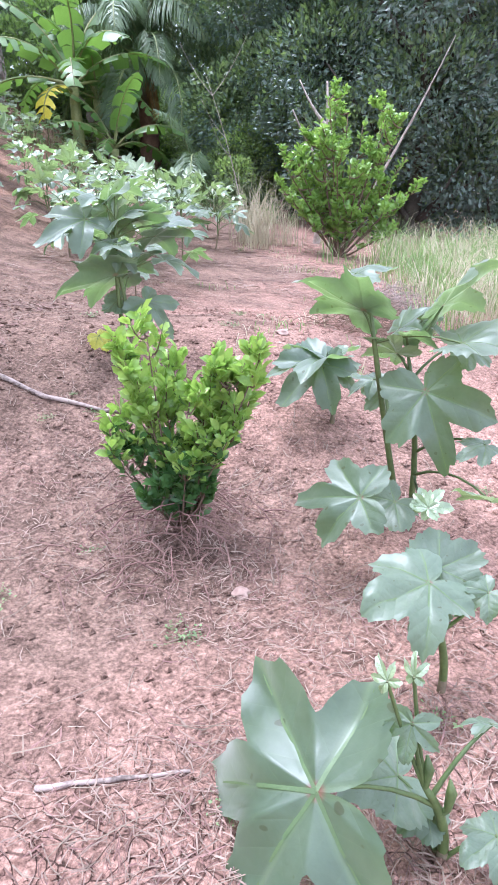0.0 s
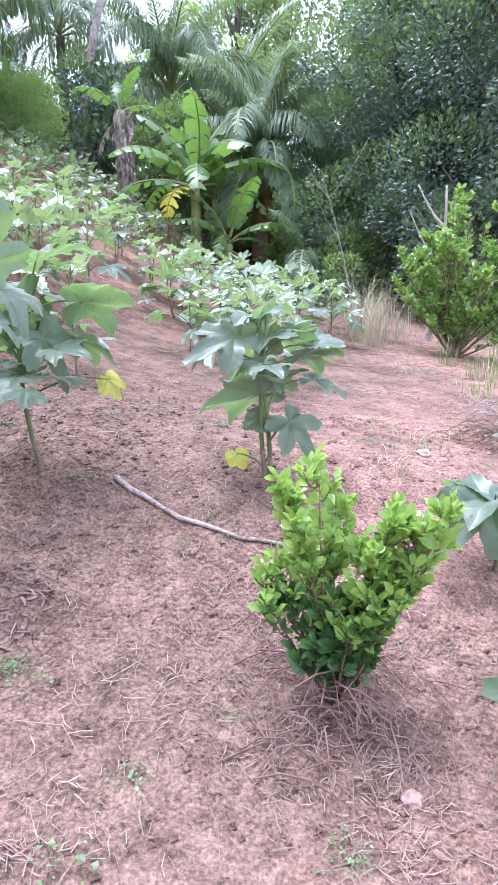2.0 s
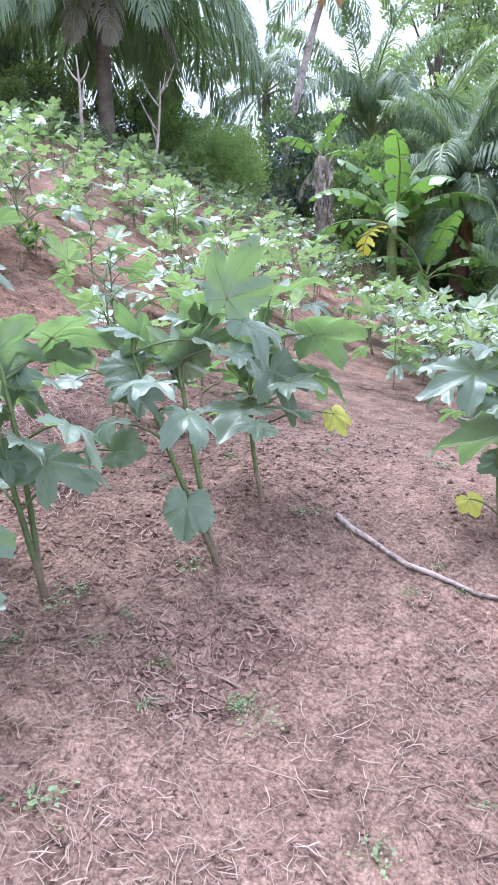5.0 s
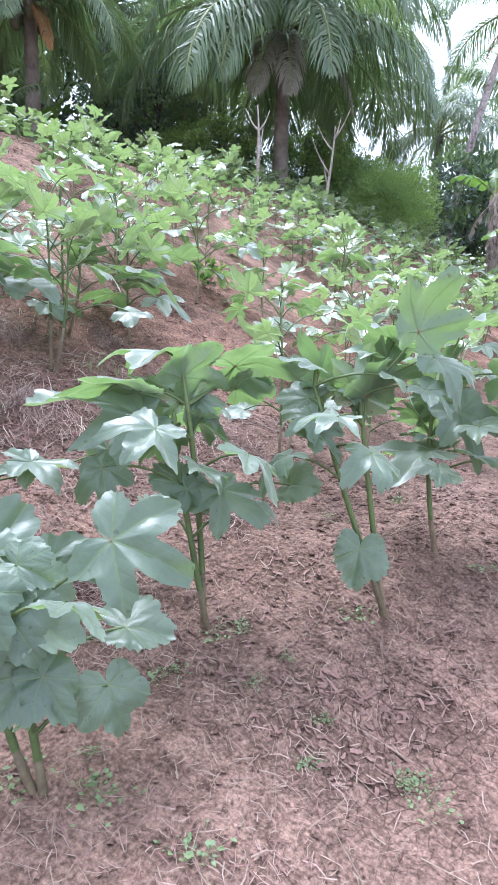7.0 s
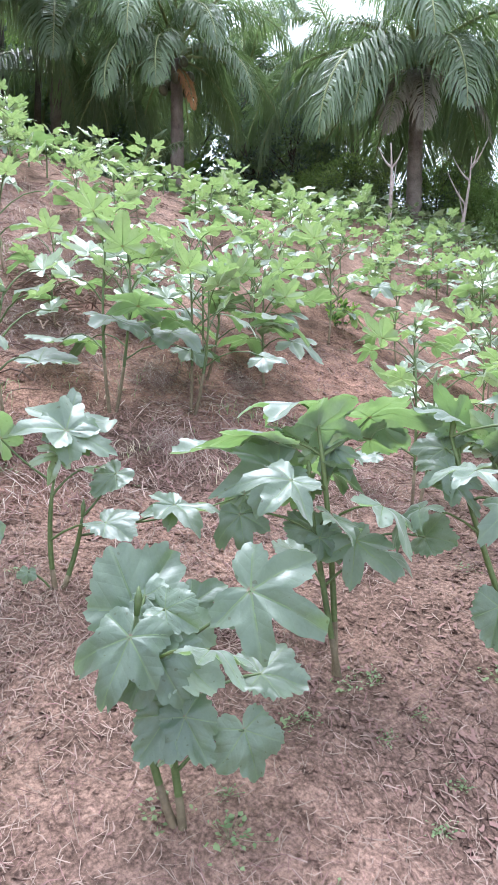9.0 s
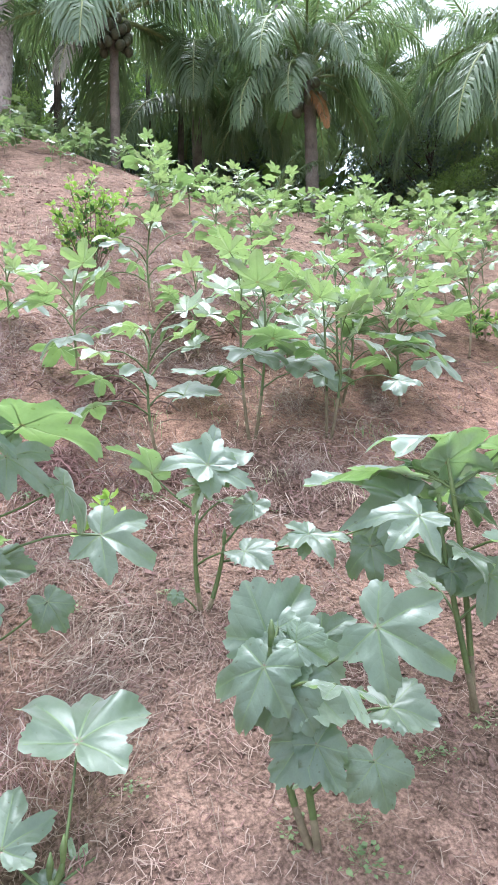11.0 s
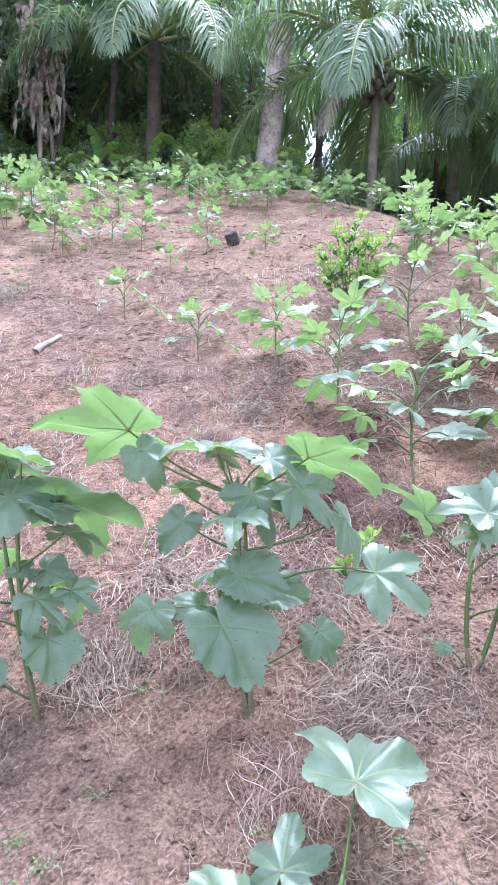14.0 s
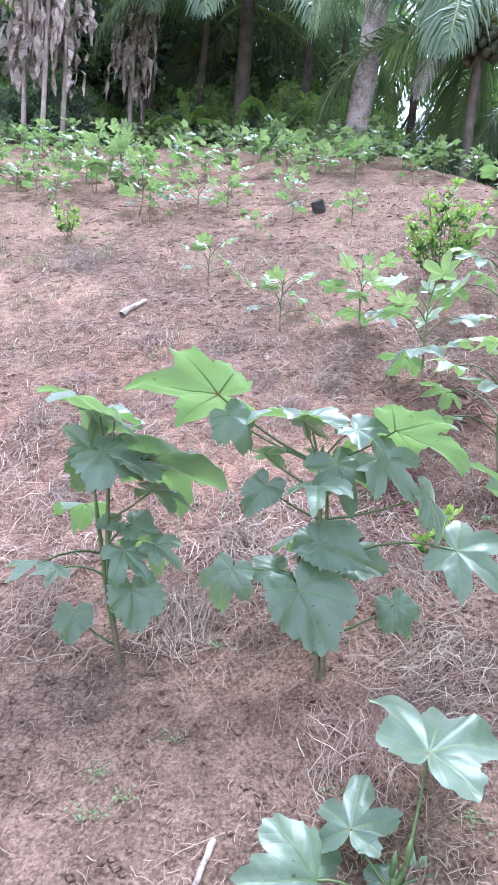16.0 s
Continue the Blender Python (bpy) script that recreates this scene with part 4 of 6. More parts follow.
shaped_okra((-2.41, 0.10), [(0.00, -0.04, 0.69), (0.00, -0.09, 0.37), (0.00, -0.01, 0.59)], [
    (0.10, -0.08, 0.30, 0.22, 0.04, 0.13, 2, 1), (0.06, -0.30, 0.34, 0.13, -0.35, 0.22, 4, 1), (0.02, -0.15, 0.34, 0.08, -0.26, 0.33, 2, 1),
    (0.05, -0.02, 0.44, 0.13, 0.14, 0.41, 2, 1), (0.00, -0.03, 0.44, 0.05, -0.13, 0.42, 2, 1), (0.00, -0.08, 0.83, 0.04, -0.31, 0.86, 0, 0),
    (-0.03, -0.08, 0.83, -0.01, 0.05, 0.85, 2, 0), (0.03, -0.10, 0.82, 0.02, -0.02, 0.77, 5, 2), (0.01, -0.38, 0.89, -0.02, -0.67, 0.94, 0, 2),
    (0.06, -0.34, 0.83, 0.12, -0.25, 0.73, 4, 1), (0.03, -0.21, 0.61, 0.10, -0.28, 0.51, 2, 1), (0.00, -0.22, 0.71, -0.01, -0.11, 0.73, 1, 2),
    (0.05, 0.01, 0.70, 0.14, 0.10, 0.55, 3, 1), (0.03, 0.14, 0.72, 0.12, 0.29, 0.61, 1, 1), (-0.00, 0.19, 0.81, -0.03, 0.44, 0.75, 0, 2),
    (0.02, 0.30, 0.62, 0.05, 0.41, 0.50, 4, 0), (0.04, 0.40, 0.45, 0.16, 0.59, 0.37, 1, 1), (-0.00, 0.23, 0.25, 0.06, 0.29, 0.15, 2, 1),
    (-0.05, 0.09, 0.36, 0.01, 0.22, 0.38, 2, 1), (-0.03, 0.04, 0.72, -0.04, 0.11, 0.79, 5, 2), (0.00, -0.03, 0.66, -0.01, -0.07, 0.75, 6, 2),
    (-0.05, 0.08, 0.66, -0.06, 0.19, 0.68, 0, 2),
], "broad okra plant with big hanging lower leaves", 5)
shaped_okra((-2.46, -0.57), [(0.00, -0.12, 0.60), (0.00, -0.07, 0.66)], [
    (0.05, 0.04, 0.27, 0.13, 0.09, 0.13, 2, 1), (0.03, -0.16, 0.16, 0.09, -0.16, 0.06, 2, 1), (0.03, -0.00, 0.39, 0.10, 0.13, 0.31, 1, 1),
    (-0.00, 0.10, 0.41, 0.05, 0.22, 0.36, 1, 1), (-0.03, 0.01, 0.47, 0.02, 0.12, 0.45, 2, 1), (0.05, -0.08, 0.72, 0.13, 0.10, 0.68, 2, 1),
    (0.00, -0.06, 0.82, -0.02, -0.33, 0.93, 0, 2), (-0.05, -0.13, 0.85, -0.03, 0.04, 0.83, 2, 0), (-0.05, -0.15, 0.71, -0.13, -0.14, 0.88, 1, 1),
    (-0.00, 0.07, 0.70, -0.03, 0.34, 0.64, 0, 2), (-0.03, 0.07, 0.59, -0.05, 0.24, 0.56, 1, 2), (-0.05, 0.02, 0.74, -0.04, 0.14, 0.76, 2, 0),
    (-0.05, -0.13, 0.66, -0.06, -0.21, 0.58, 2, 2), (0.00, -0.04, 0.48, 0.04, -0.11, 0.47, 2, 1),
], "okra plant with glossy pale upper leaves", 5)
shaped_okra((-1.72, 0.20), [(-0.00, 0.04, 0.03), (-0.00, 0.07, 0.06)], [
    (-0.12, 0.13, 0.25, -0.37, 0.24, 0.32, 1, 0), (-0.04, -0.05, 0.10, -0.17, -0.01, 0.18, 3, 0), (0.01, -0.12, 0.01, 0.11, -0.31, 0.07, 2, 1),
    (-0.04, 0.10, 0.01, -0.08, 0.09, 0.07, 6, 1), (-0.07, 0.25, -0.01, -0.11, 0.33, 0.04, 2, 1), (-0.00, 0.04, 0.01, 0.03, -0.03, -0.01, 2, 1),
], "seedling okra plant with flat jagged leaves")
shaped_okra((-0.58, 2.52), [(-0.01, -0.00, 0.56), (-0.03, -0.01, 0.45)], [
    (0.09, -0.01, 0.24, 0.24, -0.06, 0.11, 3, 1), (-0.11, -0.06, 0.11, -0.06, -0.08, 0.05, 7, 1), (-0.02, -0.04, 0.35, -0.27, -0.10, 0.31, 0, 2),
    (0.13, 0.05, 0.49, 0.28, 0.12, 0.50, 0, 2), (0.17, 0.03, 0.40, 0.33, 0.05, 0.36, 1, 0), (-0.09, 0.02, 0.64, -0.21, -0.05, 0.68, 1, 0),
    (-0.02, 0.05, 0.64, 0.12, 0.07, 0.73, 0, 0), (-0.12, -0.04, 0.56, -0.30, -0.23, 0.50, 1, 1), (-0.18, -0.12, 0.52, -0.27, -0.17, 0.46, 1, 0),
    (-0.02, -0.06, 0.47, -0.12, -0.12, 0.45, 1, 0), (0.00, 0.00, 0.56, 0.17, 0.03, 0.65, 0, 0), (-0.02, 0.05, 0.53, -0.05, 0.05, 0.67, 5, 2),
    (0.06, 0.07, 0.55, 0.21, 0.15, 0.55, 1, 2), (-0.05, 0.04, 0.59, 0.03, 0.08, 0.72, 5, 2), (0.03, 0.06, 0.37, 0.13, 0.11, 0.44, 1, 2),
    (-0.03, 0.02, 0.24, -0.10, -0.05, 0.21, 2, 1), (0.01, -0.05, 0.44, 0.09, -0.08, 0.36, 1, 1),
], "okra plant with a yellowed lowest leaf by the path", 3)
# Others beside the path and on the lower slope: place, height, stems, leaves, leaf length.
NEAR = [
    (-1.0, 4.7, 0.6, 1, 11, 0.15), (-2.02, 3.76, 0.62, 1, 10, 0.15), (-2.28, 2.42, 0.72, 2, 14, 0.15), (-2.75, 3.65, 0.66, 1, 12, 0.15),
    (-2.15, 2.95, 0.6, 1, 8, 0.14),
]
for seed, (x, y, h, st, lv, lf) in enumerate(NEAR):
    okra_plant(100 + seed, h, st, lv, lf, m=spot(x, y, (seed * 47) % 100 - 50), spread=1.1, low=0.3, group="okra plants near the path")

# The field: kinds with single leaves for the middle distance, joined ones farther off, copied with turns and sizes.
SIZES = ((0.66, 2, 16, 0.165), (0.5, 1, 10, 0.155), (0.78, 2, 17, 0.17), (0.38, 1, 9, 0.13), (0.58, 1, 11, 0.16))
MID = [okra_plant(k, *s, m=spot(*xy), spread=0.95, low=0.38) for k, (s, xy) in enumerate(zip(SIZES, ((-3.2, 4.4), (-4.39, 2.2), (-3.0, 5.2), (-5.34, -0.16), (-3.92, 4.23))))]
FAR = [okra_plant(k + 40, *s, m=spot(*xy), spread=0.95, low=0.38, joined=True) for k, (s, xy) in enumerate(zip(SIZES, ((-8, 8), (-9, 6), (-7, 9), (-10.5, 3), (-10, 8))))]
rng = random.Random(11)
taken = [(o.matrix_basis.translation.x, o.matrix_basis.translation.y) for o in MID + FAR] + [(n[0], n[1]) for n in NEAR]


def crowded(x, y, gap):
    return any((a - x) ** 2 + (c - y) ** 2 < gap * gap for a, c in taken)


# Single plants on the bare upper slope: place and height.
SPARSE = [
    (-4.38, 0.77, 0.67), (-5.11, 0.42, 0.54), (-3.59, 1.03, 0.64), (-6.24, -0.87, 0.36), (-5.30, 1.53, 0.71), (-3.64, 1.58, 0.95),
    (-7.42, -0.55, 0.24), (-7.76, 0.51, 0.26), (-8.30, -0.98, 0.39), (-8.35, -1.96, 0.38), (-9.16, -0.29, 0.31), (-8.83, -1.61, 0.24),
    (-8.45, -2.13, 0.62), (-9.60, -3.08, 0.8), (-9.61, -2.75, 0.76), (-8.27, 0.56, 0.24), (-8.05, -0.18, 0.44), (-9.30, -1.05, 0.37),
    (-8.54, -1.39, 0.36), (-9.39, -3.91, 0.41), (-3.50, 2.00, 0.86), (-3.92, 2.35, 0.8), (-3.73, 2.70, 0.7), (-4.21, 3.72, 0.68),
    (-4.60, 1.64, 0.56), (-4.60, 4.21, 0.38), (-5.26, 4.44, 0.52), (-4.08, 2.85, 0.6), (-5.14, 5.28, 0.42), (-1.35, 5.81, 0.55),
    (-1.66, 5.95, 0.52), (-0.75, 7.3, 0.57), (-1.09, 7.37, 0.62), (-2.41, 7.53, 0.62), (-3.06, 6.20, 0.74), (-1.75, 7.0, 0.5),
    (-0.92, 4.1, 0.42), (-1.2, 5.2, 0.62), (-1.5, 6.6, 0.6), (-0.95, 6.2, 0.55), (-2.0, 6.5, 0.6), (-1.9, 7.8, 0.66), (-1.35, 8.2, 0.6), (-0.85, 8.4, 0.6),
    (-2.6, 8.2, 0.6), (-1.6, 9.0, 0.62), (-1.1, 9.4, 0.6), (-2.3, 9.2, 0.62), (-1.75, 5.3, 0.5),
]
for x, y, h in SPARSE:
    taken.append((x, y))
    pick = rng.choice((0, 2)) if h > 0.75 else rng.choice((1, 4)) if h > 0.4 else 3
    copy_thing(MID[pick], spot(x, y, rng.uniform(-180, 180), h / SIZES[pick][0]))
placed = 0
for _ in range(14000):
    u, v = rng.uniform(0.6, 16.5), rng.uniform(-9.5, 16)
    away, far = math.degrees(math.atan2(u, v)), math.hypot(u, v)
    if far > 16.5 or u > crest_at(v) - 0.4 or far < 3.4 or u < 0.9 + 0.05 * v + (0.9 if v < 3.6 else 0) or placed > 235:
        continue
    # The trodden lane between the rows and the worn soil below them stay bare.
    lane = abs(u - (1.3 + 0.38 * (v - 3.0))) < 0.5 and v < 6.8
    if lane or (u < 4.0 and v < 3.4) or (u < 2.6 and v < 5.6) or math.hypot(u - 4.9, v - 4.9) < 0.55:
        continue
    # Uphill the soil is nearly bare up to about ten metres.
    open_soil = away > 74 + max(0, 7 - far) * -1.5 and far < 9.9 + 0.9 * noise.noise((v * 0.7, 3, 0))
    thin = away > 74 and noise.noise((u * 0.55, v * 0.55, 9)) < -0.22
    if open_soil or thin or crowded(-u, v, 0.5 if u < 2.2 + 0.12 * v and v > 3.5 else 0.52 if far < 9 else 0.55):
        continue
    taken.append((-u, v))
    placed += 1
    copy_thing(rng.choice((MID if far < 6.5 else FAR)[:5 if far > 10 else 3]), spot(-u, v, rng.uniform(-180, 180), rng.uniform(0.72, 1.1) * (0.68 if far > 9 else 1.0)))


def plain_leaf(seed):
    """A coarse lobed leaf for plants too far off to pick apart."""
    rim = []
    for k in range(20):
        a = -math.pi + 2 * math.pi * (k + 0.5) / 20
        r = (0.5 + 0.5 * abs(math.cos(a * 2.5))) * (1 - 0.12 * abs(a)) * (1 + 0.1 * math.sin(k * 3 + seed))
        rim.append((r * math.sin(a), r * math.cos(a), -0.25 * r * r + 0.06 * math.sin(3 * a + seed)))
    return np.array([(0, 0, 0)] + rim), np.array([(0, 1 + (k + 1) % 20, 1 + k) for k in range(20)])


def far_rows():
    """The uppermost okra, joined."""
    rng = random.Random(77)
    v, f, i, flat, at = [], [], [], [], 0
    forms = [plain_leaf(k) for k in range(4)]
    b = Build()
    for _ in range(6000):
        u, w = rng.uniform(4, 16), rng.uniform(-9.5, 15)
        far, away = math.hypot(u, w), math.degrees(math.atan2(u, w))
        if far < 8.2 or far > 17 or u > crest_at(w) - 0.2 or (away > 74 and (far < 10.2 or noise.noise((u * 0.55, w * 0.55, 9)) < -0.2)) or crowded(-u, w, 0.4):
            continue
        taken.append((-u, w))
        h = rng.uniform(0.3, 0.6)
        z = ground_at(-u, w)
        b.tube([(-u, w, z), (-u, w, z + h * 0.9)], [0.01, 0.007], 4, 0, False)
        for k in range(rng.randint(12, 20)):
            a = rng.uniform(0, 6.28)
            level = rng.uniform(0.4, 1.05)
            out = Vector((math.cos(a), math.sin(a), rng.uniform(-0.5, 0.3) if level < 0.85 else rng.uniform(0.2, 1.2)))
            p = Vector((-u, w, z + h * level)) + Vector((out.x, out.y, 0)) * rng.uniform(0.05, 0.24)
            m = np.array(leaf_pose(p, out, Vector((rng.uniform(-0.5, 0.5), rng.uniform(-0.5, 0.5), 1)), rng.uniform(0.07, 0.125)))
            vs, fs = forms[rng.randrange(4)]
            v.append(vs @ m[:3, :3].T + m[:3, 3])
            flat.append(vs[:, :2])
            f.append(fs + at)
            i += [0 if level < 0.85 else 1] * len(fs)
            at += len(vs)
    me = mesh_of("far_okra", np.concatenate(v).tolist(), np.concatenate(f).tolist(), [OKRA, YOUNG], i)
    lay_map(me, np.concatenate(flat))
    rows = tagged(new("far_okra", me), "okra plants crowding the upper slope below the palms", "plants", kind="stuff")
    part("stalk", b.mesh("far_stalk", [STALK]), rows)


far_rows()


# ---- shrubs ----
def shrub(seed, height, width, leaves, leaf, m, label, forks=9, category="shrub", young=0.5, name="leafy_shrub", humps=None):
    """Twiggy shrub: stems fan out from the foot; each ends in shoots of upright young leaves over darker old ones."""
    rng = random.Random(seed)
    ob = thing(name, label, category, m)
    b, g = Build(), Build()
    ends = []
    for k in range(forks):
        a = k * 2.4 + rng.uniform(-0.3, 0.3)
        reach = width * 0.5 * math.sqrt((k + 0.5) / forks) * rng.uniform(0.75, 1.1)
        tip = Vector((math.cos(a) * reach, math.sin(a) * reach, height * rng.uniform(0.72, 1.0) * (1.05 - 0.35 * (reach / width * 2) ** 2)))
        if humps:
            c, r = humps[k % len(humps)]
            tip = Vector(c) + Vector((rng.uniform(-1, 1), rng.uniform(-1, 1), rng.uniform(-0.5, 1))) * r * 0.75
            reach = 0.05
        way = bend((math.cos(a) * 0.02, math.sin(a) * 0.02, -0.02), tip, (-math.cos(a) * reach * -0.12, -math.sin(a) * reach * -0.12, 0), 9)
        b.tube(way, [height * 0.0085 * (1 - 0.09 * i) for i in range(9)], 5)
        ends.append(way)
        for j in range(4):
            i = rng.randint(5, 8) if humps else rng.randint(2, 7)
            c = a + rng.uniform(-1.5, 1.5)
            t2 = way[i] + Vector((math.cos(c) * width * 0.16, math.sin(c) * width * 0.16, height * rng.uniform(0.1, 0.24) * (0.5 if humps else 1)))
            w2 = bend(way[i], t2, (0, 0, -height * 0.03), 5)
            b.tube(w2, [height * 0.006 * (1 - 0.15 * i2) for i2 in range(5)], 4)
            ends.append(w2)
    for _ in range(leaves):
        way = rng.choice(ends)
        w = (rng.uniform(0.22, 1) ** 0.55 if humps else rng.uniform(0.12, 1) ** 0.8) * (len(way) - 1)
        i = min(int(w), len(way) - 2)
        p = way[i].lerp(way[i + 1], w - i)
        a = rng.uniform(0, 6.28)
        lift = rng.uniform(0.2, 1.4)
        out = Vector((math.cos(a), math.sin(a), lift)).normalized()
        side = out.cross(Vector((rng.uniform(-1, 1), rng.uniform(-1, 1), 0.6))).normalized()
        s = leaf * rng.uniform(0.65, 1.25)
        nor = side.cross(out)
        o = len(g.v)
        q = p + out * 0.006
        for along, half, dip in ((0, 0, 0), (0.35, 0.2, 0.03), (0.7, 0.21, 0.02), (1, 0, -0.08)):
            mid = q + out * s * along + nor * s * dip
            if half:
                g.v += [tuple(mid - side * s * half + nor * s * 0.06), tuple(mid), tuple(mid + side * s * half + nor * s * 0.06)]
            else:
                g.v.append(tuple(mid))
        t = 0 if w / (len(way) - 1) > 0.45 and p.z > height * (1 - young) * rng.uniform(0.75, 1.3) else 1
        for face in ((0, 2, 1), (0, 3, 2), (1, 2, 5, 4), (2, 3, 6, 5), (4, 5, 7), (5, 6, 7)):
            g.f.append(tuple(o + c for c in face))
            g.i.append(t)
    tagged(part("stem", b.mesh("stem", [TWIG]), ob, "thin reddish-brown stems"), kind="stuff")
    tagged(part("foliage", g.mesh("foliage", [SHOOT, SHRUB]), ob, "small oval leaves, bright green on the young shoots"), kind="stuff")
    return ob


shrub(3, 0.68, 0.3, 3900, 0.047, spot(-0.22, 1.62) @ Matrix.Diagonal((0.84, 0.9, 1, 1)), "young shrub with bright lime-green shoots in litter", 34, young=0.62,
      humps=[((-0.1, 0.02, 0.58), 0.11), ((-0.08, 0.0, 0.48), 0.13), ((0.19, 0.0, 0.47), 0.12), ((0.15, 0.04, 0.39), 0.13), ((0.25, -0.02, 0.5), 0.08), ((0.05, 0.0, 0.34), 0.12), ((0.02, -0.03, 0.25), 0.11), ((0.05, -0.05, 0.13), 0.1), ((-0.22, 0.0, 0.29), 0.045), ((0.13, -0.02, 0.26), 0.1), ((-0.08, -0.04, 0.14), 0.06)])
shrub(4, 1.75, 1.2, 9500, 0.07, spot(0.67, 7.69), "tall bushy shrub with light green leaves beside the path", 44, young=1.0,
      humps=[((-0.1, 0, 1.4), 0.33), ((0.42, 0, 1.36), 0.32), ((-0.4, 0.1, 1.08), 0.33), ((0.1, -0.2, 0.95), 0.42), ((0.5, 0.1, 0.95), 0.34), ((-0.25, 0.2, 0.62), 0.34), ((0.25, -0.1, 0.6), 0.36), ((-0.5, 0, 0.8), 0.3), ((-0.3, -0.1, 0.3), 0.28), ((0.3, -0.1, 0.3), 0.3), ((0.55, 0.1, 0.6), 0.25)])
shrub(5, 0.85, 0.7, 1300, 0.055, spot(-6.16, 1.2), "sparse yellow-green shrub on the slope", 12, young=2.0)
shrub(7, 0.45, 0.35, 220, 0.055, spot(-7.54, -2.7), "small sparse shrub on the bare slope", 6, young=0.8)
shrub(8, 0.3, 0.3, 160, 0.05, spot(-4.45, 4.1), "seedling shrub with bright green shoots", 5, young=1.5)
shrub(6, 0.25, 0.2, 90, 0.05, spot(-3.0, 0.6), "seedling shrub with bright green shoots", 4, young=0.8)


# ---- palms ----
def palm_frond(name, length, rise, fall, mats, leaflet=0.8, seed=0, pairs=105):
    """A feather leaf from the origin towards +y: starts rising at rise degrees and bends down by fall degrees along its length."""
    rng = random.Random(seed)
    b = Build()
    steps = 16
    p, pts = Vector((0, 0, 0)), []
    for k in range(steps + 1):
        a = radians(rise - fall * (k / steps) ** 1.15)
        pts.append((p.copy(), Vector((0, math.cos(a), math.sin(a)))))
        p = p + Vector((0, math.cos(a), math.sin(a))) * length / steps
    stem = Build()
    stem.tube([q for q, _ in pts], [0.045 * length / 4 * (1 - 0.9 * k / steps) + 0.004 for k in range(steps + 1)], 5)
    for k in range(pairs):
        w = (0.14 + 0.86 * k / (pairs - 1)) * steps
        i = min(int(w), steps - 1)
        q, way = pts[i][0].lerp(pts[i + 1][0], w - i), pts[i][1]
        up = Vector((1, 0, 0)).cross(way)
        n = leaflet * math.sin(math.pi * min(1, 0.16 + 0.86 * w / steps)) ** 0.6 * rng.uniform(0.75, 1.15) + 0.1
        for s in (-1, 1):
            d = (Vector((s, 0, 0)) * 0.8 + way * rng.uniform(0.5, 0.95) + up * rng.uniform(-0.1, 0.3)).normalized()
            e = (d + Vector((0, 0, -rng.uniform(0.5, 1.9)))).normalized()
            m1 = q + d * n * 0.3
            m2 = m1 + e * n * 0.35
            m3 = m2 + (e + Vector((0, 0, -0.6))).normalized() * n * 0.3
            b.strip([q, m1, m2, m3], (0.016, 0.036, 0.029, 0.005), d.cross(up + Vector((rng.uniform(-0.3, 0.3), 0, 0))), 0)
    return stem.mesh(name, [mats[1]]), b.mesh("blade", [mats[0]], False)


def hang_frond(name, frond, ob, label, m):
    tagged(part("blade", frond[1], part(name, frond[0], ob, label, m)), kind="stuff")


GREEN = [FROND, RACHIS]
FRONDS = [palm_frond("frond", 4.4, 76, 70, GREEN, 1.05, 1), palm_frond("frond", 4.5, 60, 138, GREEN, 1.15, 2),
          palm_frond("frond", 4.5, 38, 132, GREEN, 1.2, 3), palm_frond("frond", 4.2, 8, 98, GREEN, 1.15, 4)]
DRY = palm_frond("dry_frond", 3.2, -35, 45, [FROND_DRY, RACHIS], 0.6, 7)


LIMP = palm_frond("withered_frond", 3.0, -20, 66, [WITHERED, RACHIS], 0.75, 9, 80)


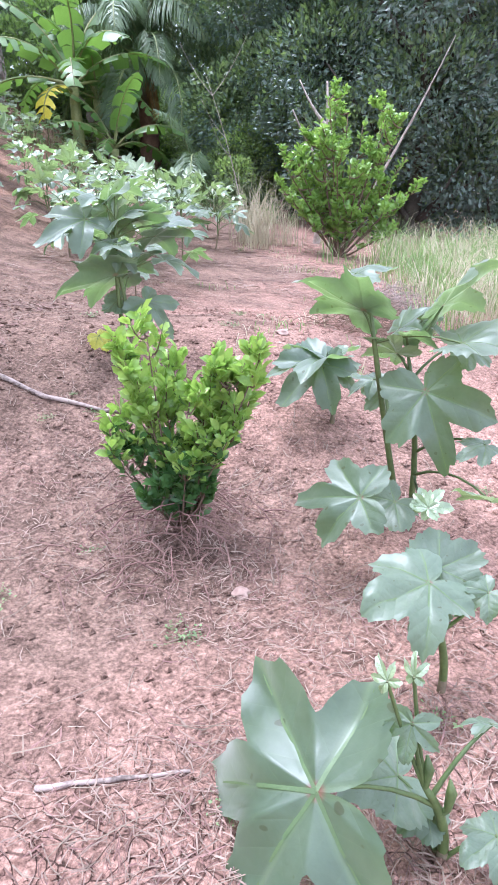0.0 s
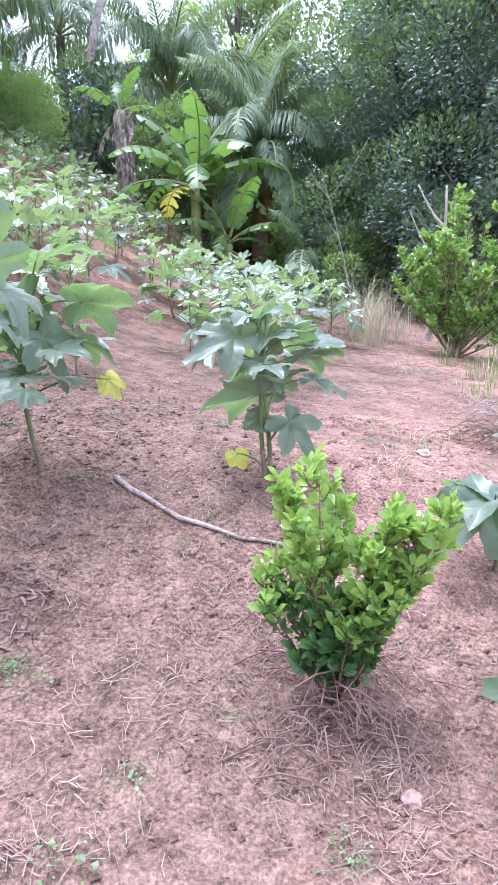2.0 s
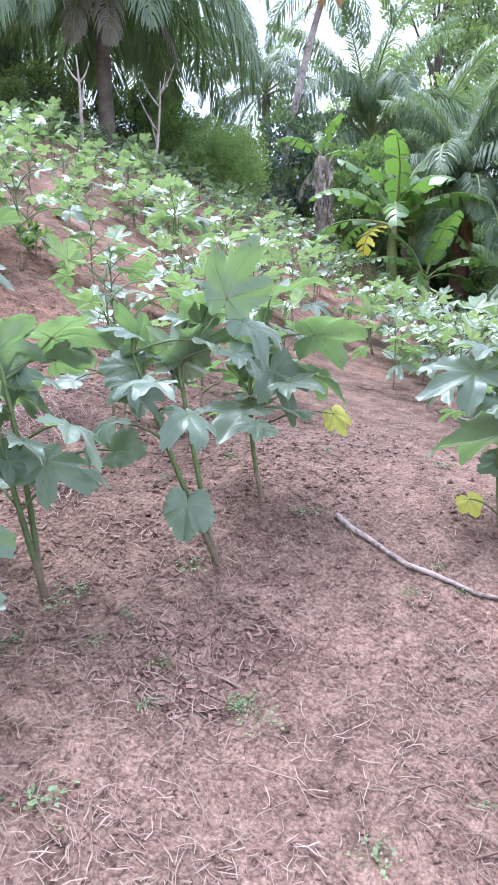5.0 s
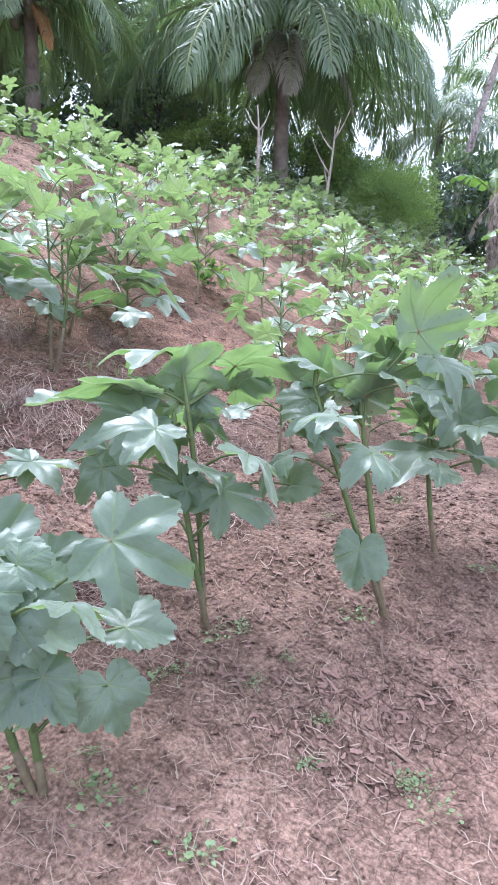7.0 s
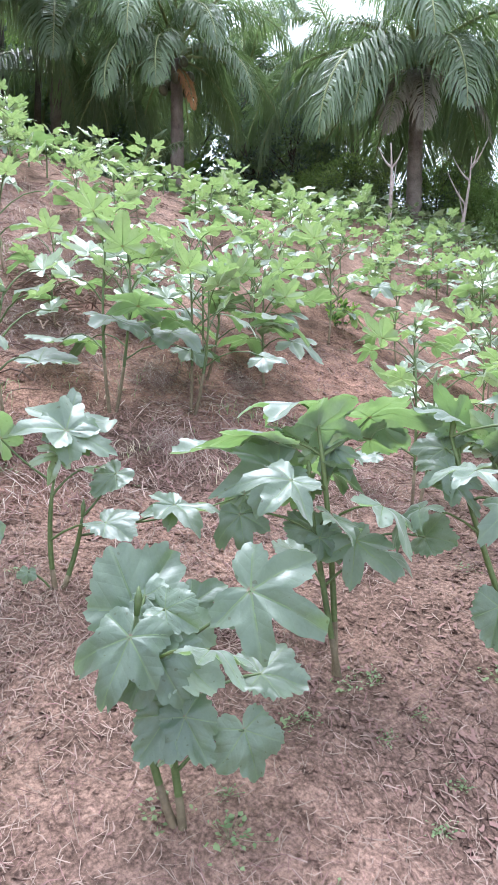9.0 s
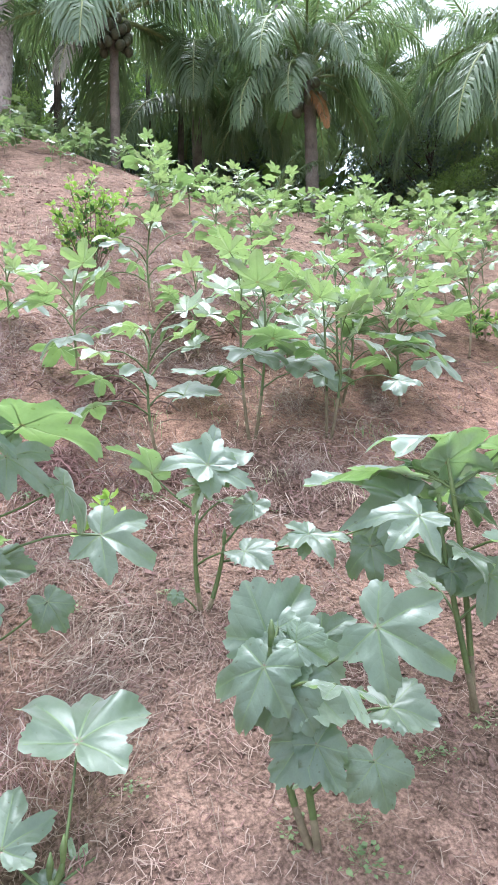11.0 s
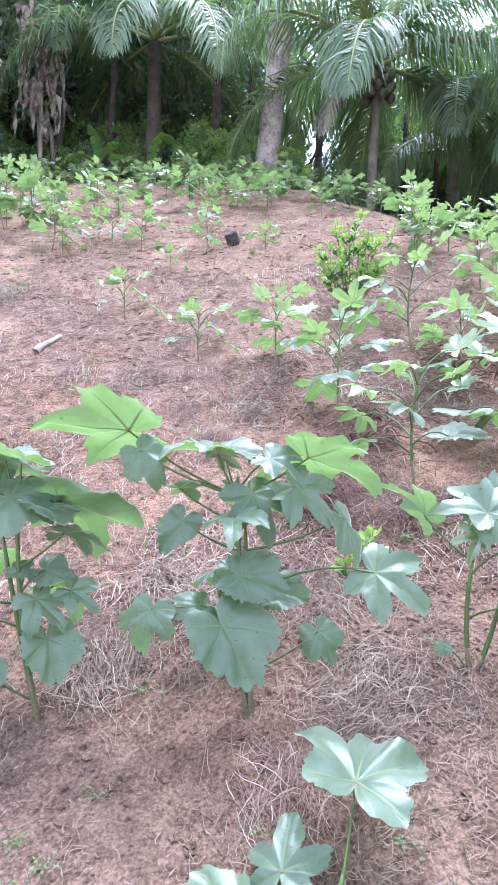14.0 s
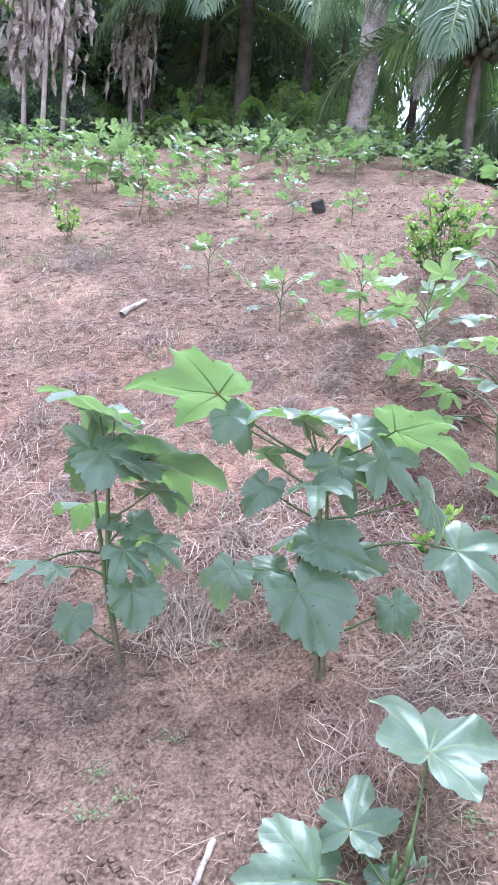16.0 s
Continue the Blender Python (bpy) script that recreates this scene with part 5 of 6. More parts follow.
def palm(name, label, x, y, height, radius, crown=1.0, seed=0, lean=(0, 0), count=20, nuts=0, dry=1, bark=PALMBARK, open_low=3, flare=1.5, low_bias=1.0, limp=()):
    rng = random.Random(seed)
    ob = thing(name, label, "palm", spot(x, y))
    top = Vector((lean[0], lean[1], height))
    way = bend((0, 0, -0.15), top, (lean[0] * -0.12, lean[1] * -0.12, 0), 28)
    b = Build()
    b.tube(way, [radius * (flare if k == 0 else (1 + (flare - 1) * 0.35 if k == 1 else 1)) * (1.08 if k % 2 else 0.94) * (1 - 0.25 * k / 27) for k in range(28)], 12)
    part("trunk", b.mesh("palm_trunk", [bark]), ob, "ringed grey-brown trunk")
    for k in range(count):
        w = k / max(1, count - 1)
        level = min(open_low, int(w ** low_bias * (open_low + 1)))
        a = math.degrees(k * 2.4) + rng.uniform(-14, 14)
        hang_frond("frond", FRONDS[level], ob, "", Matrix.Translation(top + Vector((0, 0, 0.25 * (1 - w)))) @ pose(0, 0, 0, 0, rng.uniform(-12, 12), a) @ Matrix.Scale(crown * rng.uniform(0.85, 1.1), 4))
    for k in range(dry):
        hang_frond("dry_frond", DRY, ob, "dead orange-brown frond hanging down", Matrix.Translation(top - Vector((0, 0, 0.1))) @ pose(0, 0, 0, 0, 0, rng.uniform(0, 360)) @ Matrix.Scale(crown * 0.6, 4))
    for a in limp:
        hang_frond("withered_frond", LIMP, ob, "pale withered frond hanging limp", Matrix.Translation(top) @ pose(0, 0, 0, 0, 0, a) @ Matrix.Scale(crown * 0.8, 4))
    if nuts:
        bm = bmesh.new()
        bmesh.ops.create_icosphere(bm, subdivisions=2, radius=0.1)
        for q in bm.verts:
            q.co.z *= 1.2
            q.co.x *= 1 + 0.1 * math.sin(q.co.z * 20)
        me = bpy.data.meshes.new("coconut")
        bm.to_mesh(me)
        bm.free()
        me.materials.append(COCO)
        me.polygons.foreach_set("use_smooth", [True] * len(me.polygons))
        for k in range(nuts):
            a = k * 2.4
            part("coconut", me, ob, m=Matrix.Translation(top + Vector((math.cos(a) * 0.28, math.sin(a) * 0.28, -0.12 - 0.55 * (k / nuts) + 0.0))) @ pose(0, 0, 0, rng.uniform(-30, 30), rng.uniform(-30, 30), 0))
    return ob


def polar(yaw, far):
    return -math.sin(radians(yaw)) * far, math.cos(radians(yaw)) * far


# Coconut palms along the upper edge of the field.
palm("coconut_palm", "young coconut palm with a reddish trunk and spreading fronds", *polar(11.3, 16), 2.45, 0.24, 0.66, 1, count=34, bark=REDBARK, dry=1, low_bias=1.9)
palm("coconut_palm", "coconut palm with arching fronds and a cluster of nuts", *polar(40.3, 16), 3.5, 0.19, 1.12, 2, count=27, nuts=14, dry=0, low_bias=0.55, limp=(225, 200, 290))
palm("coconut_palm", "leaning grey coconut palm with dead fronds", *polar(26.3, 19), 5.8, 0.115, 0.62, 3, lean=(1.28, 0.57), count=14, dry=3, bark=PALEBARK)
palm("coconut_palm", "coconut palm with an orange dry frond", *polar(60.3, 14.5), 3.2, 0.16, 0.75, 4, count=26, nuts=8, dry=1, low_bias=0.8)
palm("coconut_palm", "straight coconut palm with green nuts under its crown", *polar(77.1, 14.5), 4.1, 0.115, 1.1, 5, lean=(0.05, 0.15), count=22, nuts=22, dry=0, low_bias=0.85, limp=(215,))
palm("coconut_palm", "coconut palm with a dark trunk in the grove", *polar(96, 17), 3.9, 0.22, 1.15, 6, count=17, bark=DARKBARK, dry=0, low_bias=0.6)
palm("coconut_palm", "bushy young coconut palm behind the bananas", *polar(18.5, 22), 3.2, 0.2, 1.05, 7, count=20, dry=0, low_bias=1.7)
palm("coconut_palm", "bushy young coconut palm behind the bananas", *polar(14, 25), 3.2, 0.2, 1.05, 8, count=20, dry=0, low_bias=1.7)
palm("coconut_palm", "tall coconut palm behind the others", *polar(36.5, 22), 4.4, 0.18, 1.05, 21, count=26, dry=0, low_bias=0.8)
palm("coconut_palm", "tall coconut palm behind the others", *polar(45, 22.5), 4.6, 0.18, 1.0, 22, count=24, dry=1, low_bias=0.8)
palm("coconut_palm", "coconut palm behind the leaning one", *polar(27.0, 25), 3.6, 0.2, 0.8, 11, count=18, dry=0)
palm("coconut_palm", "coconut palm in the shade of the grove", *polar(70, 18), 3.9, 0.2, 1.1, 9, count=14, dry=0, low_bias=0.7)
palm("coconut_palm", "coconut palm in the shade of the grove", *polar(54.5, 20), 4.2, 0.16, 0.9, 10, count=20, nuts=6, dry=0)
palm("coconut_palm", "coconut palm beside the dead bananas", *polar(104, 19), 4.8, 0.18, 1.1, 12, count=13, dry=0, low_bias=0.7)
palm("coconut_palm", "young trunkless palm among the bushes", *polar(7.6, 14), 0.2, 0.15, 0.5, 13, count=12, dry=2)
palm("coconut_palm", "young trunkless palm under the tall ones", *polar(63.5, 13.6), 0.15, 0.1, 0.35, 14, count=10, dry=1)
palm("coconut_palm", "young trunkless palm under the tall ones", *polar(81.5, 15.5), 0.2, 0.1, 0.4, 15, count=10, dry=0)


# ---- bananas ----
def banana_leaf(name, length, width, rise, fall, mats, seed, tear=0.35):
    """A long paddle leaf towards +y, torn across between the side veins."""
    rng = random.Random(seed)
    b = Build()
    steps = 22
    p, pts = Vector((0, 0, 0)), []
    for k in range(steps + 1):
        a = radians(rise - fall * (k / steps) ** 1.3)
        way = Vector((0, math.cos(a), math.sin(a)))
        pts.append((p.copy(), way))
        p = p + way * length / steps
    b.tube([q for q, _ in pts], [0.03 * (1 - 0.85 * k / steps) for k in range(steps + 1)], 5, 1)
    for s in (-1, 1):
        k = 4
        while k < steps:
            n = rng.choice((1, 2, 2, 3, 4)) if rng.random() < 0.9 * tear + 0.3 else 5
            n = min(n, steps - k)
            droop = rng.uniform(0.1, 0.5) + tear * rng.uniform(0, 0.6)
            o = len(b.v)
            for j in range(n + 1):
                q, way = pts[k + j]
                w = (k + j - 4) / (steps - 4)
                half = width / 2 * (math.sin(math.pi * min(1, max(0.02, 0.06 + 0.93 * w))) ** 0.45)
                gap = (0.06 if j == 0 else -0.06 if j == n else 0) * tear
                for c in (0.0, 0.55, 1.0):
                    b.v.append(tuple(q + Vector((s * half * c, 0, 0)) + way * (half * 0.3 * c + gap * c) + Vector((0, 0, 0.12 * half * c - droop * half * c * c))))
            for j in range(n):
                for c in (0, 1):
                    i = o + j * 3 + c
                    b.f.append((i, i + 1, i + 4, i + 3))
                    b.i.append(0)
            k += n
    return b.mesh(name, mats)


BLEAVES = [banana_leaf("banana_leaf", 2.0, 0.5, 70, 60, [BANANA, BANANA_STEM], 1, 0.7), banana_leaf("banana_leaf", 2.1, 0.55, 50, 85, [BANANA, BANANA_STEM], 2, 0.8),
           banana_leaf("banana_leaf", 2.0, 0.42, 25, 90, [BANANA, BANANA_STEM], 3, 0.9)]
BYELLOW = banana_leaf("yellow_leaf", 1.25, 0.4, 20, 115, [BANANA_YELLOW, BANANA_STEM], 5, 0.9)
BDRY = banana_leaf("dry_leaf", 1.7, 0.4, -25, 60, [BANANA_DRY, BANANA_DRY], 6, 1.0)


def banana(name, label, x, y, height, leaves=8, dry=3, yellow=0, radius=0.11, seed=0, size=1.0, lean=(0, 0), stem=BANANA_STEM):
    rng = random.Random(seed)
    ob = thing(name, label, "banana plant", spot(x, y))
    top = Vector((lean[0], lean[1], height))
    b = Build()
    b.tube(bend((0, 0, -0.1), top, (0, 0, 0), 9), [radius * (1.2 - 0.05 * k + 0.04 * rng.uniform(-1, 1)) for k in range(9)], 10)
    part("pseudostem", b.mesh("pseudostem", [stem]), ob, "thick layered stem")
    for k in range(leaves):
        part("leaf", BLEAVES[min(2, k * 3 // max(1, leaves))], ob, m=Matrix.Translation(top) @ pose(0, 0, 0, rng.uniform(-8, 8), rng.uniform(-15, 15), k * 137.5 + seed * 40) @ Matrix.Scale(size * rng.uniform(0.8, 1.1), 4))
    for k in range(yellow):
        part("yellow_leaf", BYELLOW, ob, "yellowed hanging leaf", Matrix.Translation(top - Vector((0, 0, 0.1))) @ pose(0, 0, 0, 0, 0, 165 + 50 * k) @ Matrix.Scale(size, 4))
    for k in range(dry):
        part("dry_leaf", BDRY, ob, "dry brown hanging leaf", Matrix.Translation(top - Vector((0, 0, 0.1 + 0.05 * k))) @ pose(0, 0, 0, rng.uniform(-15, 5), 0, rng.uniform(0, 360)) @ Matrix.Scale(size * rng.uniform(0.8, 1.1), 4))
    return ob


def dead_banana(label, x, y, height, radius, strips, seed, flare=0.25, name="dead_banana_plant"):
    """A dried stem wrapped in ragged hanging leaf sheaths."""
    rng = random.Random(seed)
    ob = thing(name, label, "banana plant", spot(x, y))
    b = Build()
    way = bend((0, 0, -0.1), (rng.uniform(-0.1, 0.1), rng.uniform(-0.1, 0.1), height), (0, 0, 0), 10)
    b.tube(way, [radius * (1.15 - 0.04 * k + rng.uniform(-0.06, 0.06)) for k in range(10)], 9)
    part("pseudostem", b.mesh("dry_stem", [BANANA_DRY]), ob, "dry brown stem")
    for k in range(strips):
        g = Build()
        a = k * 2.4 + rng.uniform(-0.4, 0.4)
        out, side = Vector((math.cos(a), math.sin(a), 0)), Vector((-math.sin(a), math.cos(a), 0))
        top = height * (1.02 - 0.75 * (k / strips) * rng.uniform(0.6, 1.0))
        n = min(top * 0.95, rng.uniform(0.5, 1.5) * min(1.0, height / 3))
        wide = rng.uniform(0.03, 0.085) * (0.7 + flare)
        puff = rng.uniform(0.2, 1.0) * flare
        # Out from the stem, over, and down in a crumpled rag.
        pts, turns, q = [], [], out * radius + Vector((0, 0, top))
        for j in range(9):
            pts.append(q.copy())
            turns.append(side * math.cos(j * 0.8 + k) + out * 0.8 * math.sin(j * 0.8 + k) + Vector((0, 0, rng.uniform(-0.4, 0.4))))
            fall = min(1.0, 0.15 + 0.3 * j)
            q = q + out * puff * 0.28 * (1 - fall) + (side * rng.uniform(-1, 1) + out * rng.uniform(-1, 1)) * 0.03 + Vector((0, 0, -n / 8 * fall + 0.06 * flare * (1 - fall)))
        g.strip(pts, [wide * c * rng.uniform(0.6, 1.3) for c in (0.3, 0.5, 0.8, 1.0, 1.1, 1.0, 0.9, 0.7, 0.25)], turns, 0)
        part("dry_leaf", g.mesh("dry_sheath", [BANANA_DRY], False), ob)
    return ob


banana("banana_plant", "banana plant with torn leaves, one hanging yellow", *polar(16.9, 14), 1.3, 12, 1, 1, seed=1, size=1.15)
banana("banana_plant", "banana plant with drooping torn leaves", *polar(15.2, 15), 1.3, 9, 2, 0, seed=9, size=0.95)
banana("banana_plant", "small banana plant with upright leaves", *polar(14.2, 13.5), 0.6, 8, 1, 0, seed=2, size=0.85)
dead_banana("dead banana stump wrapped in dry leaf sheaths", *polar(22.6, 15), 2.0, 0.1, 110, 3, 0.2, name="banana_stump")
for k, (yaw, far, high) in enumerate(((110.8, 15.5, 5.2), (112.4, 15.3, 5.6), (113.8, 15.8, 4.6), (105.5, 17, 4.4))):
    dead_banana("dead banana plant with long dry hanging leaves", *polar(yaw, far), high, 0.05, 120, 20 + k, 1.2)
banana("banana_plant", "green banana plant behind the dry ones", *polar(117, 17), 3.0, 8, 2, 0, 0.14, seed=6, size=1.2)
banana("banana_plant", "banana plant under the palms", *polar(61, 15.5), 0.5, 7, 2, 0, seed=7, size=0.8)
banana("banana_plant", "low broad-leaved banana plant in the shade", *polar(92.5, 16.2), 0.4, 9, 1, 0, seed=11, size=0.62)
banana("banana_plant", "low broad-leaved banana plant in the shade", *polar(100.5, 16.4), 0.6, 7, 3, 0, seed=12, size=0.6)
banana("banana_plant", "low broad-leaved banana plant in the shade", *polar(96.5, 15.8), 0.3, 6, 2, 0, seed=13, size=0.5)
banana("banana_plant", "banana plant with a few upright leaves behind a stump", *polar(22.9, 15.4), 1.9, 4, 1, 0, 0.09, seed=15, size=0.6)


# ---- trees ----
def tree_meshes(seed, height, spread, count, leaf, mats, split, bark, low=0.25, blobs=16):
    """Trunk with limbs, and a crown of leaf clumps: two meshes with the foot at the origin."""
    rng = random.Random(seed)
    gen = np.random.default_rng(seed)
    b = Build()
    way = bend((0, 0, -0.2), (rng.uniform(-0.3, 0.3), rng.uniform(-0.3, 0.3), height * 0.8), (rng.uniform(-0.2, 0.2), rng.uniform(-0.2, 0.2), 0), 9)
    r = 0.02 * height
    b.tube(way, [r * (1.3 if k == 0 else 1) * (1 - 0.1 * k) for k in range(9)], 8)
    clumps = []
    limbs = Build()
    for k in range(blobs):
        h = low + (1 - low) * (k + 0.5) / blobs
        a = k * 2.4 + rng.uniform(-0.4, 0.4)
        wide = spread * math.sin(math.pi * (0.18 + 0.72 * (h - low) / (1 - low))) * rng.uniform(0.45, 1.0)
        c = Vector((math.cos(a) * wide, math.sin(a) * wide, height * h))
        q = way[min(8, int(h * 8))]
        limbs.tube(bend(q - Vector((0, 0, height * 0.06)), c, (0, 0, -0.1), 5), [r * 0.4, r * 0.33, r * 0.25, r * 0.18, r * 0.08], 5)
        s = spread * rng.uniform(0.28, 0.5)
        clumps.append((tuple(c), (s, s, s * rng.uniform(0.6, 0.9))))
    return b.mesh("tree_trunk", [bark]), limbs.mesh("tree_limbs", [bark]), leaf_cloud("tree_crown", gen, clumps, count, leaf, mats, split)


TREES = {
    "dark": tree_meshes(1, 8.0, 2.6, 7000, 0.12, [CROWN, CROWN_BLUE], (0.5, 0.5), DARKBARK, 0.18, 20),
    "blue": tree_meshes(2, 9.0, 2.9, 7000, 0.125, [CROWN_BLUE, CROWN], (0.7, 0.3), DARKBARK, 0.12, 22),
    "fine": tree_meshes(12, 9.0, 2.9, 60000, 0.054, [CROWN_BLUE, CROWN], (0.6, 0.4), DARKBARK, 0.08, 34),
    "leafy": tree_meshes(13, 8.0, 2.4, 52000, 0.055, [CROWN_BLUE, CROWN], (0.45, 0.55), DARKBARK, 0.15, 30),
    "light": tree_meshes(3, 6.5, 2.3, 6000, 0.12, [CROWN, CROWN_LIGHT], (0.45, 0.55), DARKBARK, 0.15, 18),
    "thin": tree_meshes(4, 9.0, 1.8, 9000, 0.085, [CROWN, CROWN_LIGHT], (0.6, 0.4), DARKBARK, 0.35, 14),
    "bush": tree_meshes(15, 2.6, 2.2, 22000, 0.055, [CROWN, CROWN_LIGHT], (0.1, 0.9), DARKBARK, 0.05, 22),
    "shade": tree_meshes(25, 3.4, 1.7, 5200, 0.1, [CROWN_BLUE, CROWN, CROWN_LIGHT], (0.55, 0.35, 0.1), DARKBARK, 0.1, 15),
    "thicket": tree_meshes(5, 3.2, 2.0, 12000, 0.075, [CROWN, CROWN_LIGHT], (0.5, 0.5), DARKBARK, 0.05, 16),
}
TREE_LABEL = {
    "dark": "tall dense dark-green broadleaf tree at the field's edge", "fine": "large dark tree with dense small glossy leaves", "leafy": "dense dark-green tree with many small leaves",
    "blue": "large tree with glossy blue-green leaves",
    "light": "light-green leafy tree behind the field", "thin": "slender tree with a sparse crown", "thicket": "low tangled green thicket behind the okra", "bush": "low light-green bush behind the okra", "shade": "dark broad-leaved undergrowth in the grove's shade",
}


def tree(kind, yaw, far, size=1.0, turn=0.0, sink=0.0):
    x, y = polar(yaw, far)
    ob = thing(kind if kind in ("thicket", "bush", "shade") else "tree", TREE_LABEL[kind], "bush" if kind in ("thicket", "bush", "shade") else "tree", spot(x, y, turn, size, sink), "trees round the field")
    part("trunk", TREES[kind][0], ob)
    tagged(part("branching", TREES[kind][1], ob), kind="stuff")
    tagged(part("crown", TREES[kind][2], ob), kind="stuff")
    return ob


rng = random.Random(5)
# Single trees that stand out.
tree("leafy", -1.0, 15, 0.95, 10)
tree("fine", -10.5, 12.5, 0.9, 40)
tree("fine", -18, 14, 1.0, 90)
tree("leafy", -6, 18, 1.2, 150)
tree("bush", 31.0, 16.5, 0.52, 0)
tree("bush", 34.5, 17.5, 0.5, 70)
tree("thicket", 3.5, 14, 0.5, 30)
tree("thicket", 45.5, 17, 0.45, 50)
tree("bush", 49, 17.5, 0.45, 150)
tree("thicket", 38, 18, 0.5, 200)
tree("dark", 50.5, 18, 0.42, 20)
tree("dark", 53.8, 19, 0.45, 110)
tree("leafy", 1.2, 18.5, 0.95, 60)
tree("thin", 12.8, 40, 1.9, 20)
tree("thin", 9.5, 42, 1.8, 200)

# The wood behind, two rows deep.
for row, (far, step) in enumerate(((21, 6.0), (27, 6.5))):
    yaw = -32.0
    while yaw < 135:
        low = 3 < yaw < 60
        kind = rng.choice(("thicket", "shade", "shade") if 20 < yaw < 50 else ("thicket", "thicket", "light") if low else ("dark", "dark", "blue", "light", "thin"))
        tree(kind, yaw + rng.uniform(-2, 2), far + rng.uniform(-1.5, 2.5), rng.uniform(0.75, 1.05) * ((0.65 if row and yaw > 62 else 1.0) if not low else 0.5 if 24 < yaw < 50 else 0.75), rng.uniform(0, 360))
        if row == 0:
            tree("shade" if 20 < yaw < 62 else "thicket", yaw + 3, far - 2 + rng.uniform(-1, 1), rng.uniform(0.5, 0.85) * (0.65 if 24 < yaw < 60 else 1), rng.uniform(0, 360))
        yaw += step

# Low understory under the grove.
yaw = 62.0
while yaw < 122:
    tree(rng.choice(("shade", "shade", "thicket")), yaw + rng.uniform(-1, 1), 17.2 + rng.uniform(-0.8, 1.2), rng.uniform(0.32, 0.5), rng.uniform(0, 360))
    yaw += 3.6


# Darker growth deep in the grove.
yaw = 46.0
while yaw < 128:
    tree(rng.choice(("shade", "dark", "shade")), yaw + rng.uniform(-1, 1), 21.5 + rng.uniform(-1, 2), rng.uniform(0.8, 1.2) * (0.55 if yaw < 60 else 1.0), rng.uniform(0, 360))
    yaw += 3.4


def bare_trunk(name, label, x, y, height, radius, bark, lean=(0, 0), knots=0, seed=0):
    rng = random.Random(seed)
    b = Build()
    way = bend((0, 0, -0.2), (lean[0], lean[1], height), (rng.uniform(-0.1, 0.1), rng.uniform(-0.1, 0.1), 0), 14)
    b.tube(way, [radius * (1.25 if k == 0 else 1.0) * (1 - 0.03 * k) * rng.uniform(0.93, 1.07) for k in range(14)], 12)
    for k in range(knots):
        q = way[rng.randint(4, 10)]
        a = rng.uniform(0, 6.28)
        b.tube(bend(q, q + Vector((math.cos(a) * 0.6, math.sin(a) * 0.6, 0.7)), (0, 0, -0.1), 5), [radius * 0.3, radius * 0.25, radius * 0.2, radius * 0.15, radius * 0.08], 6)
    ob = new(name, b.mesh(name, [bark]))
    ob.matrix_basis = spot(x, y)
    tagged(ob, label, "tree")


bare_trunk("pale_tree", "thick pale mottled tree trunk at the field's edge", *polar(86.4, 14.8), 9.0, 0.28, PALEBARK, (0.4, 0.75), 2, 1)
for k, (yaw, far, r) in enumerate(((72, 18, 0.1), (74.5, 18, 0.08), (88, 18, 0.12), (91, 17, 0.13), (100, 18, 0.11), (104, 18, 0.14), (64, 19, 0.08), (82, 17, 0.12))):
    bare_trunk("bare_tree", "dark slender tree trunk in the shaded wood", *polar(yaw, far), 7, r, DARKBARK, (0.3 * (-1) ** k, 0.3), 1, 10 + k)


# ---- small things on the soil ----
def stick(name, label, a, b, radius, mat, lift=0.0, sag=0.0, sides=8):
    p, q = Vector((*a, ground_at(*a))), Vector((*b, ground_at(*b)))
    g = Build()
    way = [p.lerp(q, k / 9) for k in range(10)]
    across = (q - p).cross(Vector((0, 0, 1))).normalized()
    for k, w in enumerate(way):
        w += across * 0.25 * sag * math.sin(k / 9 * math.pi) + across * 0.007 * (q - p).length * math.sin(k * 2.1)
        w.z = ground_at(w.x, w.y) + radius * 0.8 + lift * k / 9
    g.tube(way, [radius * (1 - 0.05 * k) * (1 + 0.12 * math.sin(k * 1.7)) for k in range(10)], sides)
    ob = new(name, g.mesh(name, [mat]))
    return tagged(ob, label, "stick")


stick("dry_stub", "short pale dry stick on the cracked soil", (-1.8, -0.16), (-1.62, -0.2), 0.009, BRANCH)
stick("fallen_branch", "mottled grey-pink fallen branch lying on the soil", (-1.13, 2.3), (-0.44, 2.16), 0.0115, BRANCH, sag=0.25)
stick("fallen_twig", "thin dry twig lying on the soil", (-0.35, 0.72), (-0.08, 0.78), 0.006, BRANCH)
stick("bark_scrap", "strip of pale bark lying on the slope", (-5.62, -1.5), (-5.85, -1.36), 0.03, PALEWOOD)


def lump(name, label, category, x, y, size, mat, seed, flat=0.7):
    rng = random.Random(seed)
    bm = bmesh.new()
    bmesh.ops.create_icosphere(bm, subdivisions=3, radius=1)
    for v in bm.verts:
        n = noise.noise(v.co * 1.6 + Vector((seed, 0, 0))) * 0.45 + noise.noise(v.co * 5 + Vector((0, seed, 0))) * 0.14
        v.co = Vector((v.co.x * size, v.co.y * size * 0.8, v.co.z * size * flat)) * (1 + n)
    me = bpy.data.meshes.new(name)
    bm.to_mesh(me)
    bm.free()
    me.materials.append(mat)
    me.polygons.foreach_set("use_smooth", [True] * len(me.polygons))
    ob = new(name, me)
    ob.matrix_basis = Matrix.Translation((x, y, ground_at(x, y) + size * flat * 0.35)) @ pose(0, 0, 0, 0, 0, seed * 50)
    return tagged(ob, label, category)


